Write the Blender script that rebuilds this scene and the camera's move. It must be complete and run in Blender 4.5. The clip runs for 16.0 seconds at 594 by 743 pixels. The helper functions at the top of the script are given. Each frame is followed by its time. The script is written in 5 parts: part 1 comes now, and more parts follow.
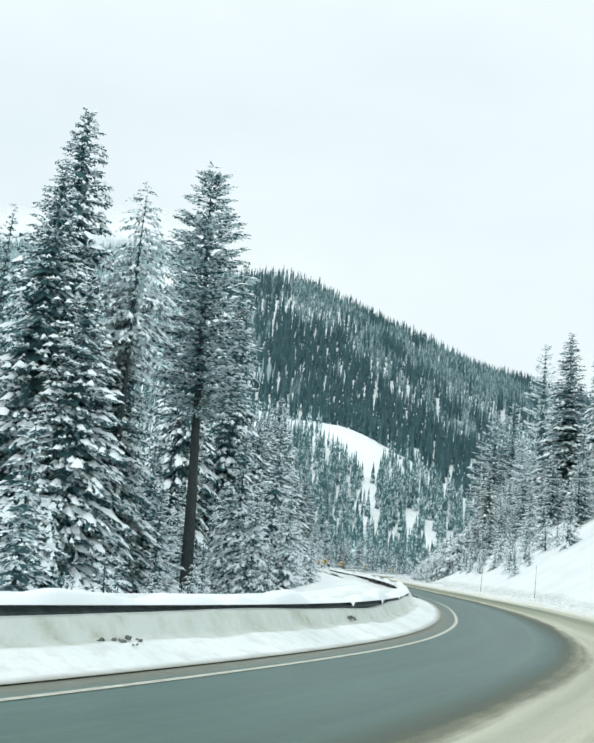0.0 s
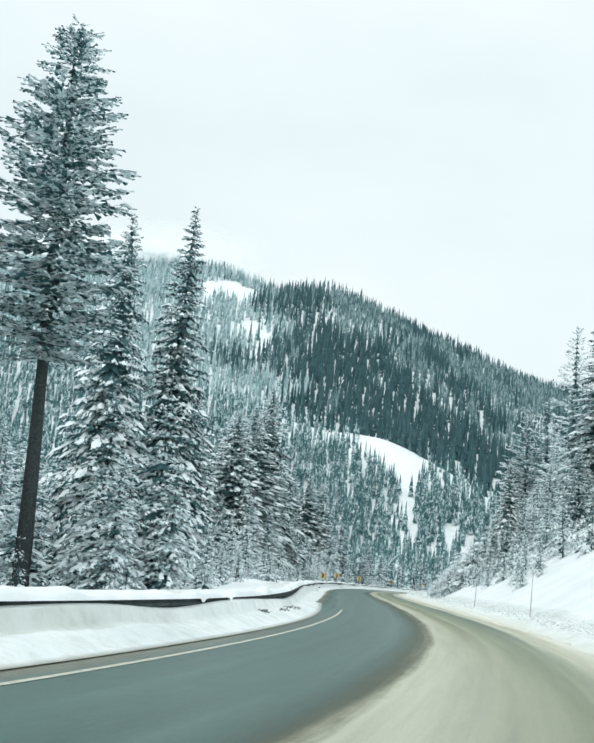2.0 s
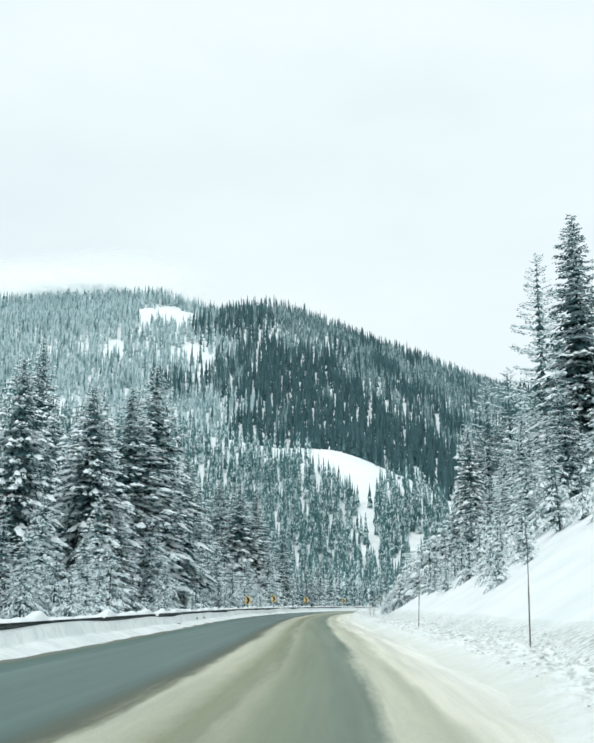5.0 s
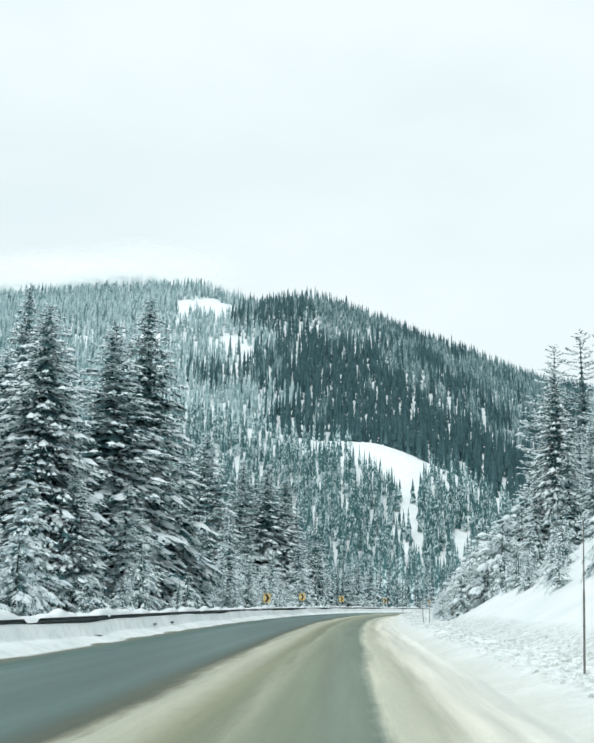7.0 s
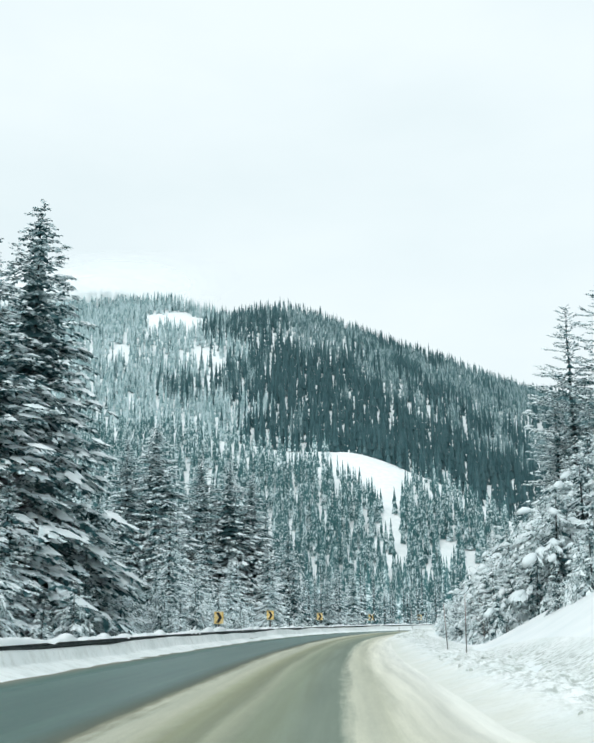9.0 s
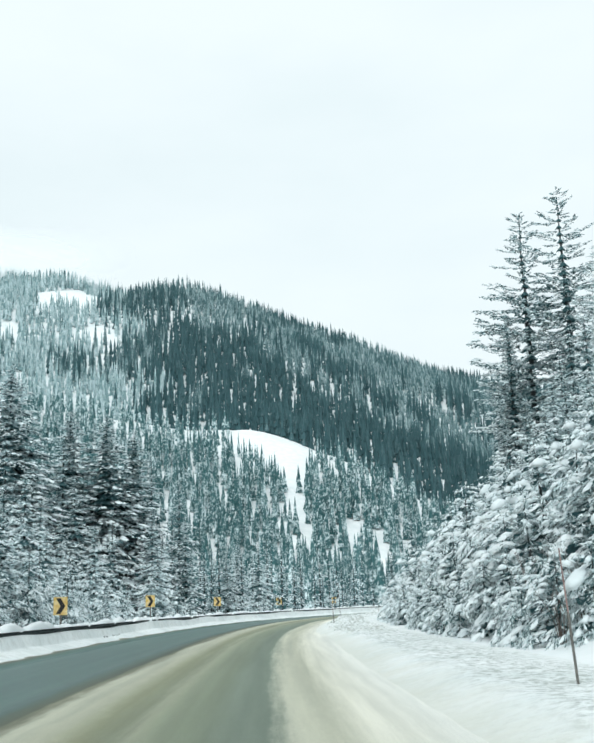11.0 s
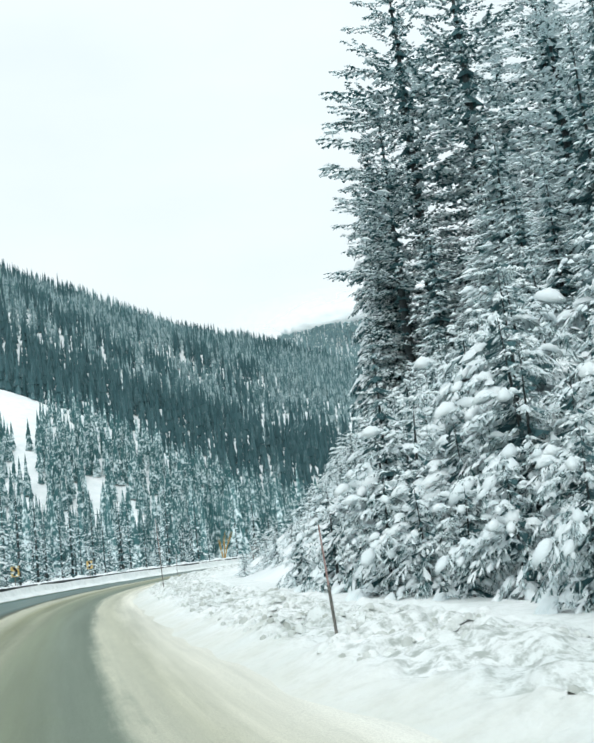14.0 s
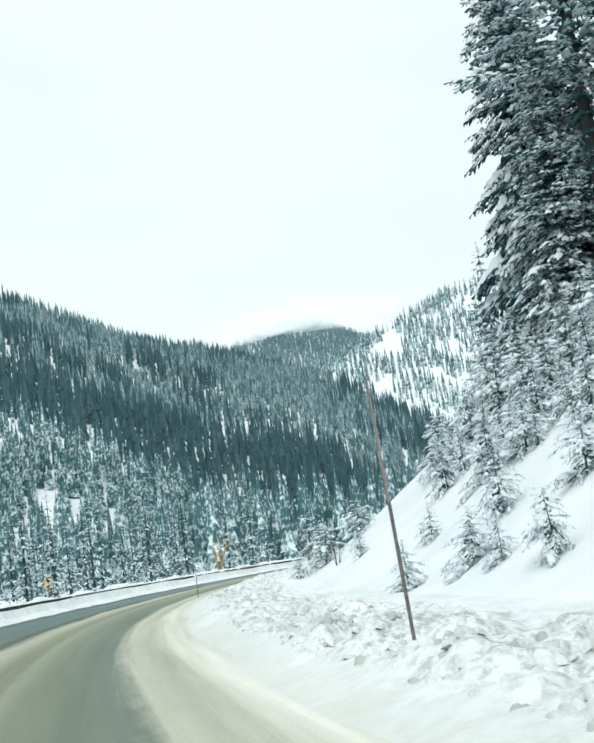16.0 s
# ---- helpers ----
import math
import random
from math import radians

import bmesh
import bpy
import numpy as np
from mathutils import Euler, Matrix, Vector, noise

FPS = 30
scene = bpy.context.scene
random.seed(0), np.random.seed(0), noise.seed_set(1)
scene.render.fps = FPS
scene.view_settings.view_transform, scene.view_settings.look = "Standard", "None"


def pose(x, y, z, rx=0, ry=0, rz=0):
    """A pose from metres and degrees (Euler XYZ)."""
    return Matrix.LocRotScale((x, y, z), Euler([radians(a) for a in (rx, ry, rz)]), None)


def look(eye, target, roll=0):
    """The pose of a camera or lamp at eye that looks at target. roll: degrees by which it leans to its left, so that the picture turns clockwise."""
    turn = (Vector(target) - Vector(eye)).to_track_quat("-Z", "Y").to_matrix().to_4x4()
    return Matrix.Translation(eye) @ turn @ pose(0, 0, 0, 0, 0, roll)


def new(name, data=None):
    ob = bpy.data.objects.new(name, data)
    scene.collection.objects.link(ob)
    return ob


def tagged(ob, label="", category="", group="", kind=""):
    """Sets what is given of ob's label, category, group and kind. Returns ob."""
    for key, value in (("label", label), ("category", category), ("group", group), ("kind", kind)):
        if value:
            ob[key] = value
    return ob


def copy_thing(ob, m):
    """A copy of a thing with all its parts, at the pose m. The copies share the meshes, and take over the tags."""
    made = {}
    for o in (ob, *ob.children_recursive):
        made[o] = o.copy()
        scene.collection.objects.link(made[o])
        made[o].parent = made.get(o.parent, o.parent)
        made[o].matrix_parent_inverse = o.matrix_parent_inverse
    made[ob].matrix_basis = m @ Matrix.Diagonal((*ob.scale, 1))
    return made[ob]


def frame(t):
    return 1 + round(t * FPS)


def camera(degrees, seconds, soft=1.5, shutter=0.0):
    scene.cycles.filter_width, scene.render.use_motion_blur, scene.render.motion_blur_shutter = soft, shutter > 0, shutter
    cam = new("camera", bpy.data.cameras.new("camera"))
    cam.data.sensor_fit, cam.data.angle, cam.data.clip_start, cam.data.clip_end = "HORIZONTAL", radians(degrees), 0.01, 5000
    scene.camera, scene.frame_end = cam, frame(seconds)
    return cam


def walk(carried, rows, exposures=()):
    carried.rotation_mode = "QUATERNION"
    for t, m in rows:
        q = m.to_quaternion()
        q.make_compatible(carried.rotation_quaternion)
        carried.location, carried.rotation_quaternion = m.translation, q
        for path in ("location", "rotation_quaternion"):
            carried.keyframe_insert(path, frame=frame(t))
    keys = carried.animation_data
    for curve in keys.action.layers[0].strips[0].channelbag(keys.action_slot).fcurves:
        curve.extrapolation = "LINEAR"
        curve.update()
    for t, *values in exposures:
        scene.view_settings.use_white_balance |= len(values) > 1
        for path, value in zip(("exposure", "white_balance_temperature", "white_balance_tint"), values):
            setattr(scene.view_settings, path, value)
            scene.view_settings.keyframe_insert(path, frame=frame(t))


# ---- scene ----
cam = camera(32.61, 16.0, soft=2.2, shutter=0.05)
# seconds, eye, target, roll
PATH = [
    (0.0, (-9.286, -61.587, 1.325), (-18.06, 36.31, 19.71), 5.55),
    (0.5, (-7.362, -56.471, 1.338), (-19.44, 40.80, 21.16), 6.59),
    (1.0, (-5.690, -51.243, 1.315), (-19.45, 46.03, 20.00), 6.63),
    (1.5, (-4.168, -46.009, 1.297), (-18.00, 51.35, 19.46), 6.46),
    (2.0, (-2.900, -40.717, 1.283), (-16.56, 56.38, 20.89), 5.82),
    (2.5, (-1.898, -35.316, 1.290), (-12.74, 62.01, 21.56), 4.24),
    (3.0, (-0.958, -29.760, 1.276), (-9.86, 67.83, 21.21), 2.60),
    (3.2, (-0.574, -27.524, 1.270), (-8.69, 70.09, 21.42), 1.92),
    (5.3, (0.130, -2.530, 1.262), (-8.88, 94.48, 23.78), -0.25),
    (5.5, (0.000, -0.000, 1.271), (-8.70, 97.03, 23.86), -0.55),
    (6.0, (-0.323, 6.346, 1.283), (-10.04, 103.40, 23.35), -0.56),
    (6.5, (-0.805, 12.728, 1.319), (-12.49, 109.54, 23.49), 0.77),
    (7.0, (-1.257, 19.123, 1.317), (-14.66, 115.71, 23.49), 1.07),
    (7.5, (-1.817, 25.508, 1.314), (-15.64, 121.98, 23.74), 0.66),
    (8.0, (-2.288, 31.922, 1.314), (-15.37, 128.18, 25.03), -0.00),
    (8.2, (-2.487, 34.495, 1.311), (-15.19, 130.71, 25.43), -0.31),
    (10.3, (-4.493, 62.525, 1.274), (-9.49, 159.90, 23.50), -0.44),
    (10.5, (-4.792, 65.216, 1.295), (-8.38, 162.72, 23.20), -0.74),
    (11.0, (-5.294, 71.946, 1.306), (-6.62, 169.39, 23.73), -2.08),
    (11.5, (-5.744, 78.678, 1.304), (-4.43, 176.09, 23.89), -2.59),
    (12.0, (-6.114, 85.463, 1.279), (3.59, 182.85, 21.82), -2.64),
    (12.5, (-6.554, 92.271, 1.295), (12.39, 188.77, 19.43), -3.12),
    (13.0, (-6.980, 99.029, 1.271), (16.25, 194.90, 17.68), -3.62),
    (13.5, (-7.280, 105.774, 1.273), (16.60, 201.55, 17.29), -5.46),
    (14.0, (-7.485, 112.466, 1.302), (17.27, 207.88, 18.15), -6.55),
    (14.5, (-7.605, 119.134, 1.299), (17.73, 214.39, 18.14), -7.09),
    (15.0, (-7.597, 125.810, 1.304), (18.64, 220.80, 18.30), -7.84),
    (15.5, (-7.480, 132.539, 1.318), (20.65, 226.95, 18.52), -8.45),
    (16.0, (-7.237, 139.310, 1.299), (22.34, 233.21, 18.83), -8.22),
]
walk(cam, [(t, look(eye, target, roll)) for t, eye, target, roll in PATH],
     exposures=[(0.0, 0.1, 6210, 5.5), (12.0, 0.12, 6210, 5.5), (14.0, 0.17, 6230, 6), (16.0, 0.17, 6230, 6)])

# ---- overcast daylight ----
SUN_EL, SUN_AZ = 48.0, 200.0
world = bpy.data.worlds.new("overcast_sky")
scene.world = world
world.use_nodes = True
wn, wl = world.node_tree.nodes, world.node_tree.links
bg = wn["Background"]
sky = wn.new("ShaderNodeTexSky")
sky.sky_type = "NISHITA"
sky.sun_disc = False
sky.sun_elevation, sky.sun_rotation = radians(SUN_EL), radians(SUN_AZ)
sky.dust_density = 4.0
scale = wn.new("ShaderNodeMix")
scale.data_type, scale.blend_type = "RGBA", "MULTIPLY"
scale.inputs[0].default_value = 1.0
scale.inputs[7].default_value = (0.1, 0.1, 0.1, 1)
wl.new(sky.outputs[0], scale.inputs[6])
coord = wn.new("ShaderNodeTexCoord")
stretch = wn.new("ShaderNodeMapping")
stretch.inputs["Scale"].default_value = (1.6, 1.6, 4.0)
cloud = wn.new("ShaderNodeTexNoise")
cloud.inputs["Scale"].default_value = 1.3
cloud.inputs["Detail"].default_value = 5.0
ramp = wn.new("ShaderNodeValToRGB")
ramp.color_ramp.elements[0].position, ramp.color_ramp.elements[0].color = 0.3, (0.82, 0.885, 0.895, 1)
ramp.color_ramp.elements[1].position, ramp.color_ramp.elements[1].color = 0.62, (0.925, 0.967, 0.968, 1)
cover = wn.new("ShaderNodeMix")
cover.data_type = "RGBA"
cover.inputs[0].default_value = 0.93
wl.new(coord.outputs["Generated"], stretch.inputs[0])
wl.new(stretch.outputs[0], cloud.inputs["Vector"])
wl.new(cloud.outputs[0], ramp.inputs[0])
wl.new(scale.outputs[2], cover.inputs[6])
wl.new(ramp.outputs[0], cover.inputs[7])
wl.new(cover.outputs[2], bg.inputs[0])
bg.inputs[1].default_value = 1.0

sun = new("sun", bpy.data.lights.new("sun", "SUN"))
sun.data.energy, sun.data.angle, sun.data.color = 1.05, radians(25), (1.0, 0.98, 0.95)
sun.rotation_euler = (radians(90 - SUN_EL), 0, radians(180 - SUN_AZ))


# ---- materials ----
def material(name, rough=0.8, spec=0.3):
    m = bpy.data.materials.new(name)
    m.use_nodes = True
    b = m.node_tree.nodes["Principled BSDF"]
    b.inputs["Roughness"].default_value = rough
    b.inputs["Specular IOR Level"].default_value = spec
    return m, m.node_tree.nodes, m.node_tree.links, b


def noise_node(n, l, vec, size, detail=4.0, rough=0.55):
    t = n.new("ShaderNodeTexNoise")
    t.inputs["Scale"].default_value = size
    t.inputs["Detail"].default_value = detail
    t.inputs["Roughness"].default_value = rough
    if vec is not None:
        l.new(vec, t.inputs["Vector"])
    return t.outputs[0]


def ramp_node(n, l, fac, stops):
    r = n.new("ShaderNodeValToRGB")
    e = r.color_ramp.elements
    while len(e) < len(stops):
        e.new(0.5)
    for el, (p, c) in zip(e, stops):
        el.position, el.color = p, (*c, 1)
    l.new(fac, r.inputs[0])
    return r.outputs[0]


def mix_node(n, l, fac, a, b):
    m = n.new("ShaderNodeMix")
    m.data_type = "RGBA"
    for sock, v in ((m.inputs[0], fac), (m.inputs[6], a), (m.inputs[7], b)):
        if isinstance(v, (int, float)):
            sock.default_value = v
        elif isinstance(v, tuple):
            sock.default_value = (*v, 1)
        else:
            l.new(v, sock)
    return m.outputs[2]


def maths(n, l, op, a, b=0.0, clamp=False):
    m = n.new("ShaderNodeMath")
    m.operation, m.use_clamp = op, clamp
    for sock, v in zip(m.inputs, (a, b)):
        if isinstance(v, (int, float)):
            sock.default_value = v
        else:
            l.new(v, sock)
    return m.outputs[0]


def bump_node(n, l, b, height, strength, distance):
    k = n.new("ShaderNodeBump")
    k.inputs["Strength"].default_value, k.inputs["Distance"].default_value = strength, distance
    l.new(height, k.inputs["Height"])
    l.new(k.outputs[0], b.inputs["Normal"])


def spot(n):
    return n.new("ShaderNodeTexCoord").outputs["Object"]


def snow_material(name, low=(0.80, 0.85, 0.86), high=(0.90, 0.93, 0.935), grit=0.0, fine=1.7, lumpy=0.0):
    m, n, l, b = material(name, 0.75, 0.25)
    v = spot(n)
    col = ramp_node(n, l, noise_node(n, l, v, 0.35, 5), [(0.35, low), (0.65, high)])
    if grit:
        dirt = ramp_node(n, l, noise_node(n, l, v, fine, 8, 0.7), [(0.47, (0, 0, 0)), (0.68, (grit, grit, grit))])
        col = mix_node(n, l, dirt, col, (0.36, 0.385, 0.35))
    l.new(col, b.inputs["Base Color"])
    if lumpy:
        bump_node(n, l, b, noise_node(n, l, v, 3.6, 7, 0.6), 0.9, lumpy)
    else:
        bump_node(n, l, b, noise_node(n, l, v, 9.0, 6), 0.35, 0.05)
    return m


SNOW = snow_material("snow")
SNOW_DIRTY = snow_material("ploughed_snow", (0.78, 0.83, 0.82), (0.91, 0.94, 0.94), 0.25, 5.0, 0.07)


def face_material():
    """Snow of the verge: white berm and shelf, and a stained grey-green upright face under the rail."""
    m = snow_material("verge_snow", (0.72, 0.77, 0.765), (0.85, 0.885, 0.88), 0.35, 2.2, 0.05)
    n, l = m.node_tree.nodes, m.node_tree.links
    b = n["Principled BSDF"]
    old = b.inputs["Base Color"].links[0].from_socket
    uvn = n.new("ShaderNodeUVMap")
    uvn.uv_map = "road"
    sep = n.new("ShaderNodeSeparateXYZ")
    l.new(uvn.outputs[0], sep.inputs[0])
    v = spot(n)
    d = maths(n, l, "ADD", sep.outputs[0], maths(n, l, "MULTIPLY", maths(n, l, "SUBTRACT", noise_node(n, l, v, 2.0, 5), 0.5), 0.12))
    bend = maths(n, l, "DIVIDE", maths(n, l, "SUBTRACT", BEND_END + 12.0, sep.outputs[1]), 16.0, True)
    face = ramp_node(n, l, maths(n, l, "DIVIDE", d, 3.2), [(0.2, (0, 0, 0)), (0.23, (0.9, 0.9, 0.9)), (0.345, (0.9, 0.9, 0.9)), (0.365, (0, 0, 0))])
    stain = ramp_node(n, l, noise_node(n, l, v, 1.5, 7, 0.65), [(0.42, (0.56, 0.61, 0.57)), (0.58, (0.46, 0.5, 0.44)), (0.7, (0.3, 0.33, 0.25))])
    col = mix_node(n, l, maths(n, l, "MULTIPLY", face, bend), old, stain)
    foot = ramp_node(n, l, maths(n, l, "ADD", d, 0.3), [(0.2, (0.85, 0.85, 0.85)), (0.42, (0, 0, 0))])
    l.new(mix_node(n, l, foot, col, (0.25, 0.255, 0.2)), b.inputs["Base Color"])
    return m


def tint_edge(m):
    """Tan slush thrown on to the strip of snow next to the asphalt."""
    n, l = m.node_tree.nodes, m.node_tree.links
    b = n["Principled BSDF"]
    old = b.inputs["Base Color"].links[0].from_socket
    uvn = n.new("ShaderNodeUVMap")
    uvn.uv_map = "road"
    sep = n.new("ShaderNodeSeparateXYZ")
    l.new(uvn.outputs[0], sep.inputs[0])
    v = spot(n)
    d = maths(n, l, "ADD", sep.outputs[0], maths(n, l, "MULTIPLY", noise_node(n, l, v, 0.9, 7, 0.65), 1.6))
    # grit and the shade of pits, painted grey-green in the broken band farther out, save where fresh snow lies over it
    band = ramp_node(n, l, maths(n, l, "DIVIDE", maths(n, l, "ADD", sep.outputs[0], maths(n, l, "MULTIPLY", noise_node(n, l, v, 0.6, 4), 0.8)), 6.0), [(0.2, (0, 0, 0)), (0.29, (1, 1, 1)), (0.56, (1, 1, 1)), (0.66, (0, 0, 0))])
    fresh = ramp_node(n, l, maths(n, l, "DIVIDE", sep.outputs[1], 200.0), [(0.36, (1, 1, 1)), (0.43, (0.12, 0.12, 0.12)), (0.53, (0.12, 0.12, 0.12)), (0.6, (1, 1, 1))])
    pit = ramp_node(n, l, noise_node(n, l, v, 6.5, 7, 0.68), [(0.46, (0, 0, 0)), (0.62, (0.8, 0.8, 0.8))])
    old = mix_node(n, l, maths(n, l, "MULTIPLY", pit, maths(n, l, "MULTIPLY", band, fresh)), old, (0.32, 0.36, 0.33))
    fac = ramp_node(n, l, maths(n, l, "DIVIDE", d, 4.0), [(0.1, (0.85, 0.85, 0.85)), (0.28, (0.55, 0.55, 0.55)), (0.5, (0, 0, 0))])
    l.new(mix_node(n, l, fac, old, (0.68, 0.68, 0.585)), b.inputs["Base Color"])


tint_edge(SNOW_DIRTY)
CLOD = snow_material("broken_snow", (0.66, 0.71, 0.69), (0.88, 0.91, 0.90), 0.5, 6.0)
n, l = CLOD.node_tree.nodes, CLOD.node_tree.links
b = n["Principled BSDF"]
shade = ramp_node(n, l, n.new("ShaderNodeNewGeometry").outputs["Random Per Island"], [(0.45, (0, 0, 0)), (0.98, (0.75, 0.75, 0.75))])
l.new(mix_node(n, l, shade, b.inputs["Base Color"].links[0].from_socket, (0.38, 0.41, 0.37)), b.inputs["Base Color"])


def needle_material(name, dark, light, frost=0.25, grain=2.2, patch=0.35, mottle=0.5, soft=0.14, most=1.0):
    """Conifer needles with a thin coat of snow, thickest where they face up."""
    m, n, l, b = material(name, 0.7, 0.2)
    v = spot(n)
    geo = n.new("ShaderNodeNewGeometry")
    isl = geo.outputs["Random Per Island"]
    tone = maths(n, l, "ADD", maths(n, l, "MULTIPLY", noise_node(n, l, v, grain * 0.4, 4), 1 - mottle), maths(n, l, "MULTIPLY", isl, mottle))
    col = mix_node(n, l, tone, dark, light)
    sep = n.new("ShaderNodeSeparateXYZ")
    l.new(geo.outputs["Normal"], sep.inputs[0])
    up = maths(n, l, "ABSOLUTE", sep.outputs[2])
    s = maths(n, l, "ADD", maths(n, l, "MULTIPLY", up, 0.45), maths(n, l, "MULTIPLY", noise_node(n, l, v, grain, 3), 0.8))
    s = maths(n, l, "ADD", s, maths(n, l, "MULTIPLY", isl, patch))
    cov = ramp_node(n, l, s, [(1.05 - soft / 2 - frost, (0, 0, 0)), (1.05 + soft / 2 - frost, (most, most, most))])
    l.new(mix_node(n, l, cov, col, (0.75, 0.85, 0.87)), b.inputs["Base Color"])
    return m


SNOW_BOUGH = snow_material("bough_snow", (0.76, 0.84, 0.86), (0.88, 0.93, 0.94))
NEEDLE = needle_material("spruce_needles", (0.024, 0.076, 0.086), (0.06, 0.145, 0.155), 0.08, patch=0.28)
INNER = needle_material("inner_needles", (0.046, 0.11, 0.121), (0.08, 0.16, 0.17), 0.14, 3.0, 0.2)
NEEDLE_PINE = needle_material("pine_needles", (0.042, 0.115, 0.126), (0.095, 0.2, 0.21), 0.05, patch=0.3)
NEEDLE_FROST = needle_material("snow_dusted_needles", (0.03, 0.088, 0.092), (0.078, 0.17, 0.172), 0.2)
FOREST_SNOWY = needle_material("snowy_forest", (0.03, 0.098, 0.106), (0.12, 0.25, 0.255), 0.45, 1.1, 0.18, 0.5, 0.15, 0.95)
FOREST_MIXED = needle_material("dusted_forest", (0.035, 0.1, 0.11), (0.12, 0.23, 0.24), 0.4, 1.3, 0.2, 0.55, 0.34, 0.7)
FOREST_DARK = needle_material("dark_forest", (0.026, 0.074, 0.084), (0.08, 0.155, 0.168), 0.2, 1.2, 0.2, 0.55, 0.34, 0.5)
# Distance haze is painted into both base colours below; the second also holds frost.
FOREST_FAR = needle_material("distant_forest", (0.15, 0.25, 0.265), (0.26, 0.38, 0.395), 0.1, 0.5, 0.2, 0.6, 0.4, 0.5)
FOREST_FROST_HAZE = needle_material("frosted_forest", (0.13, 0.24, 0.25), (0.32, 0.46, 0.475), 0.42, 1.1, 0.3, 0.6, 0.4, 0.75)


def plain_material(name, a, b2, size, rough=0.8, spec=0.3, bump=0.0):
    m, n, l, b = material(name, rough, spec)
    v = spot(n)
    h = noise_node(n, l, v, size, 6)
    l.new(ramp_node(n, l, h, [(0.3, a), (0.7, b2)]), b.inputs["Base Color"])
    if bump:
        bump_node(n, l, b, h, 0.6, bump)
    return m


BARK = plain_material("bark", (0.026, 0.034, 0.036), (0.075, 0.085, 0.085), 14, 0.9, 0.2, 0.02)
TWIG = plain_material("bare_twigs", (0.10, 0.085, 0.075), (0.19, 0.155, 0.135), 6, 0.9, 0.2)
STEEL = plain_material("weathered_steel", (0.032, 0.045, 0.047), (0.085, 0.1, 0.1), 5, 0.85, 0.2)
STAKE = plain_material("stake_wood", (0.10, 0.10, 0.095), (0.23, 0.22, 0.2), 18, 0.85, 0.2)
YELLOW = plain_material("sign_yellow", (0.60, 0.36, 0.03), (0.78, 0.66, 0.38), 4, 0.5, 0.4)
BLACK = plain_material("sign_black", (0.015, 0.015, 0.015), (0.03, 0.03, 0.03), 6, 0.6, 0.3)


# ---- plan of the road: y, x of the line between the lanes ----
LINE = [(-150, -74.6), (-110, -42.6), (-90, -28.6), (-75, -19.4), (-61.6, -12.5), (-52.5, -8.8), (-43.3, -5.85), (-36, -4.45), (-28, -3.55),
        (-16, -2.9), (-3, -3.0), (10, -3.75), (17, -4.2), (30, -5.2), (48, -6.7), (65, -8.0), (80, -9.1), (101, -10.0), (118, -10.4),
        (132, -10.3), (150, -9.6), (165, -8.0), (180, -4.8), (195, -0.2), (210, 6), (225, 14), (240, 24), (258, 40), (280, 64),
        (310, 104), (350, 165), (400, 250)]


def smooth_line(pts, step=0.5):
    p = np.array([(x, y) for y, x in pts], float)
    for _ in range(4):
        q, r = p[:-1] * 0.75 + p[1:] * 0.25, p[:-1] * 0.25 + p[1:] * 0.75
        p = np.vstack([p[:1], np.stack([q, r], 1).reshape(-1, 2), p[-1:]])
    d = np.r_[0, np.cumsum(np.hypot(*np.diff(p, axis=0).T))]
    s = np.arange(0, d[-1], step)
    return np.stack([np.interp(s, d, p[:, 0]), np.interp(s, d, p[:, 1])], 1), s


MID, ARC = smooth_line(LINE)
TAN = np.gradient(MID, axis=0)
TAN /= np.linalg.norm(TAN, axis=1)[:, None]
NRM = np.stack([TAN[:, 1], -TAN[:, 0]], 1)


def road_place(x, y):
    """Index along the road and signed distance from its middle line, right positive."""
    coarse = MID[::8]
    x, y = np.ravel(x), np.ravel(y)
    k = np.empty(len(x), int)
    for a in range(0, len(x), 20000):
        d = (x[a:a + 20000, None] - coarse[:, 0]) ** 2 + (y[a:a + 20000, None] - coarse[:, 1]) ** 2
        k[a:a + 20000] = d.argmin(1) * 8
    k = np.clip(k, 0, len(MID) - 1)
    for _ in range(2):
        along = (x - MID[k, 0]) * TAN[k, 0] + (y - MID[k, 1]) * TAN[k, 1]
        k = np.clip(k + np.round(along * 2).astype(int), 0, len(MID) - 1)
    off = (x - MID[k, 0]) * NRM[k, 0] + (y - MID[k, 1]) * NRM[k, 1]
    dist = np.hypot(x - MID[k, 0], y - MID[k, 1])
    return k, np.where(off < 0, -dist, dist)


def lattice(x, y, size, seed=0):
    """Smooth value noise in -1..1."""
    x, y = x / size + seed * 17.3, y / size + seed * 9.1
    xi, yi = np.floor(x), np.floor(y)
    fx, fy = x - xi, y - yi
    fx, fy = fx * fx * (3 - 2 * fx), fy * fy * (3 - 2 * fy)

    def h(a, b):
        v = np.sin(a * 127.1 + b * 311.7 + seed * 74.7) * 43758.5453
        return (v - np.floor(v)) * 2 - 1
    return (h(xi, yi) * (1 - fx) + h(xi + 1, yi) * fx) * (1 - fy) + (h(xi, yi + 1) * (1 - fx) + h(xi + 1, yi + 1) * fx) * fy


def step01(a, b, v):
    t = np.clip((v - a) / (b - a), 0, 1)
    return t * t * (3 - 2 * t)


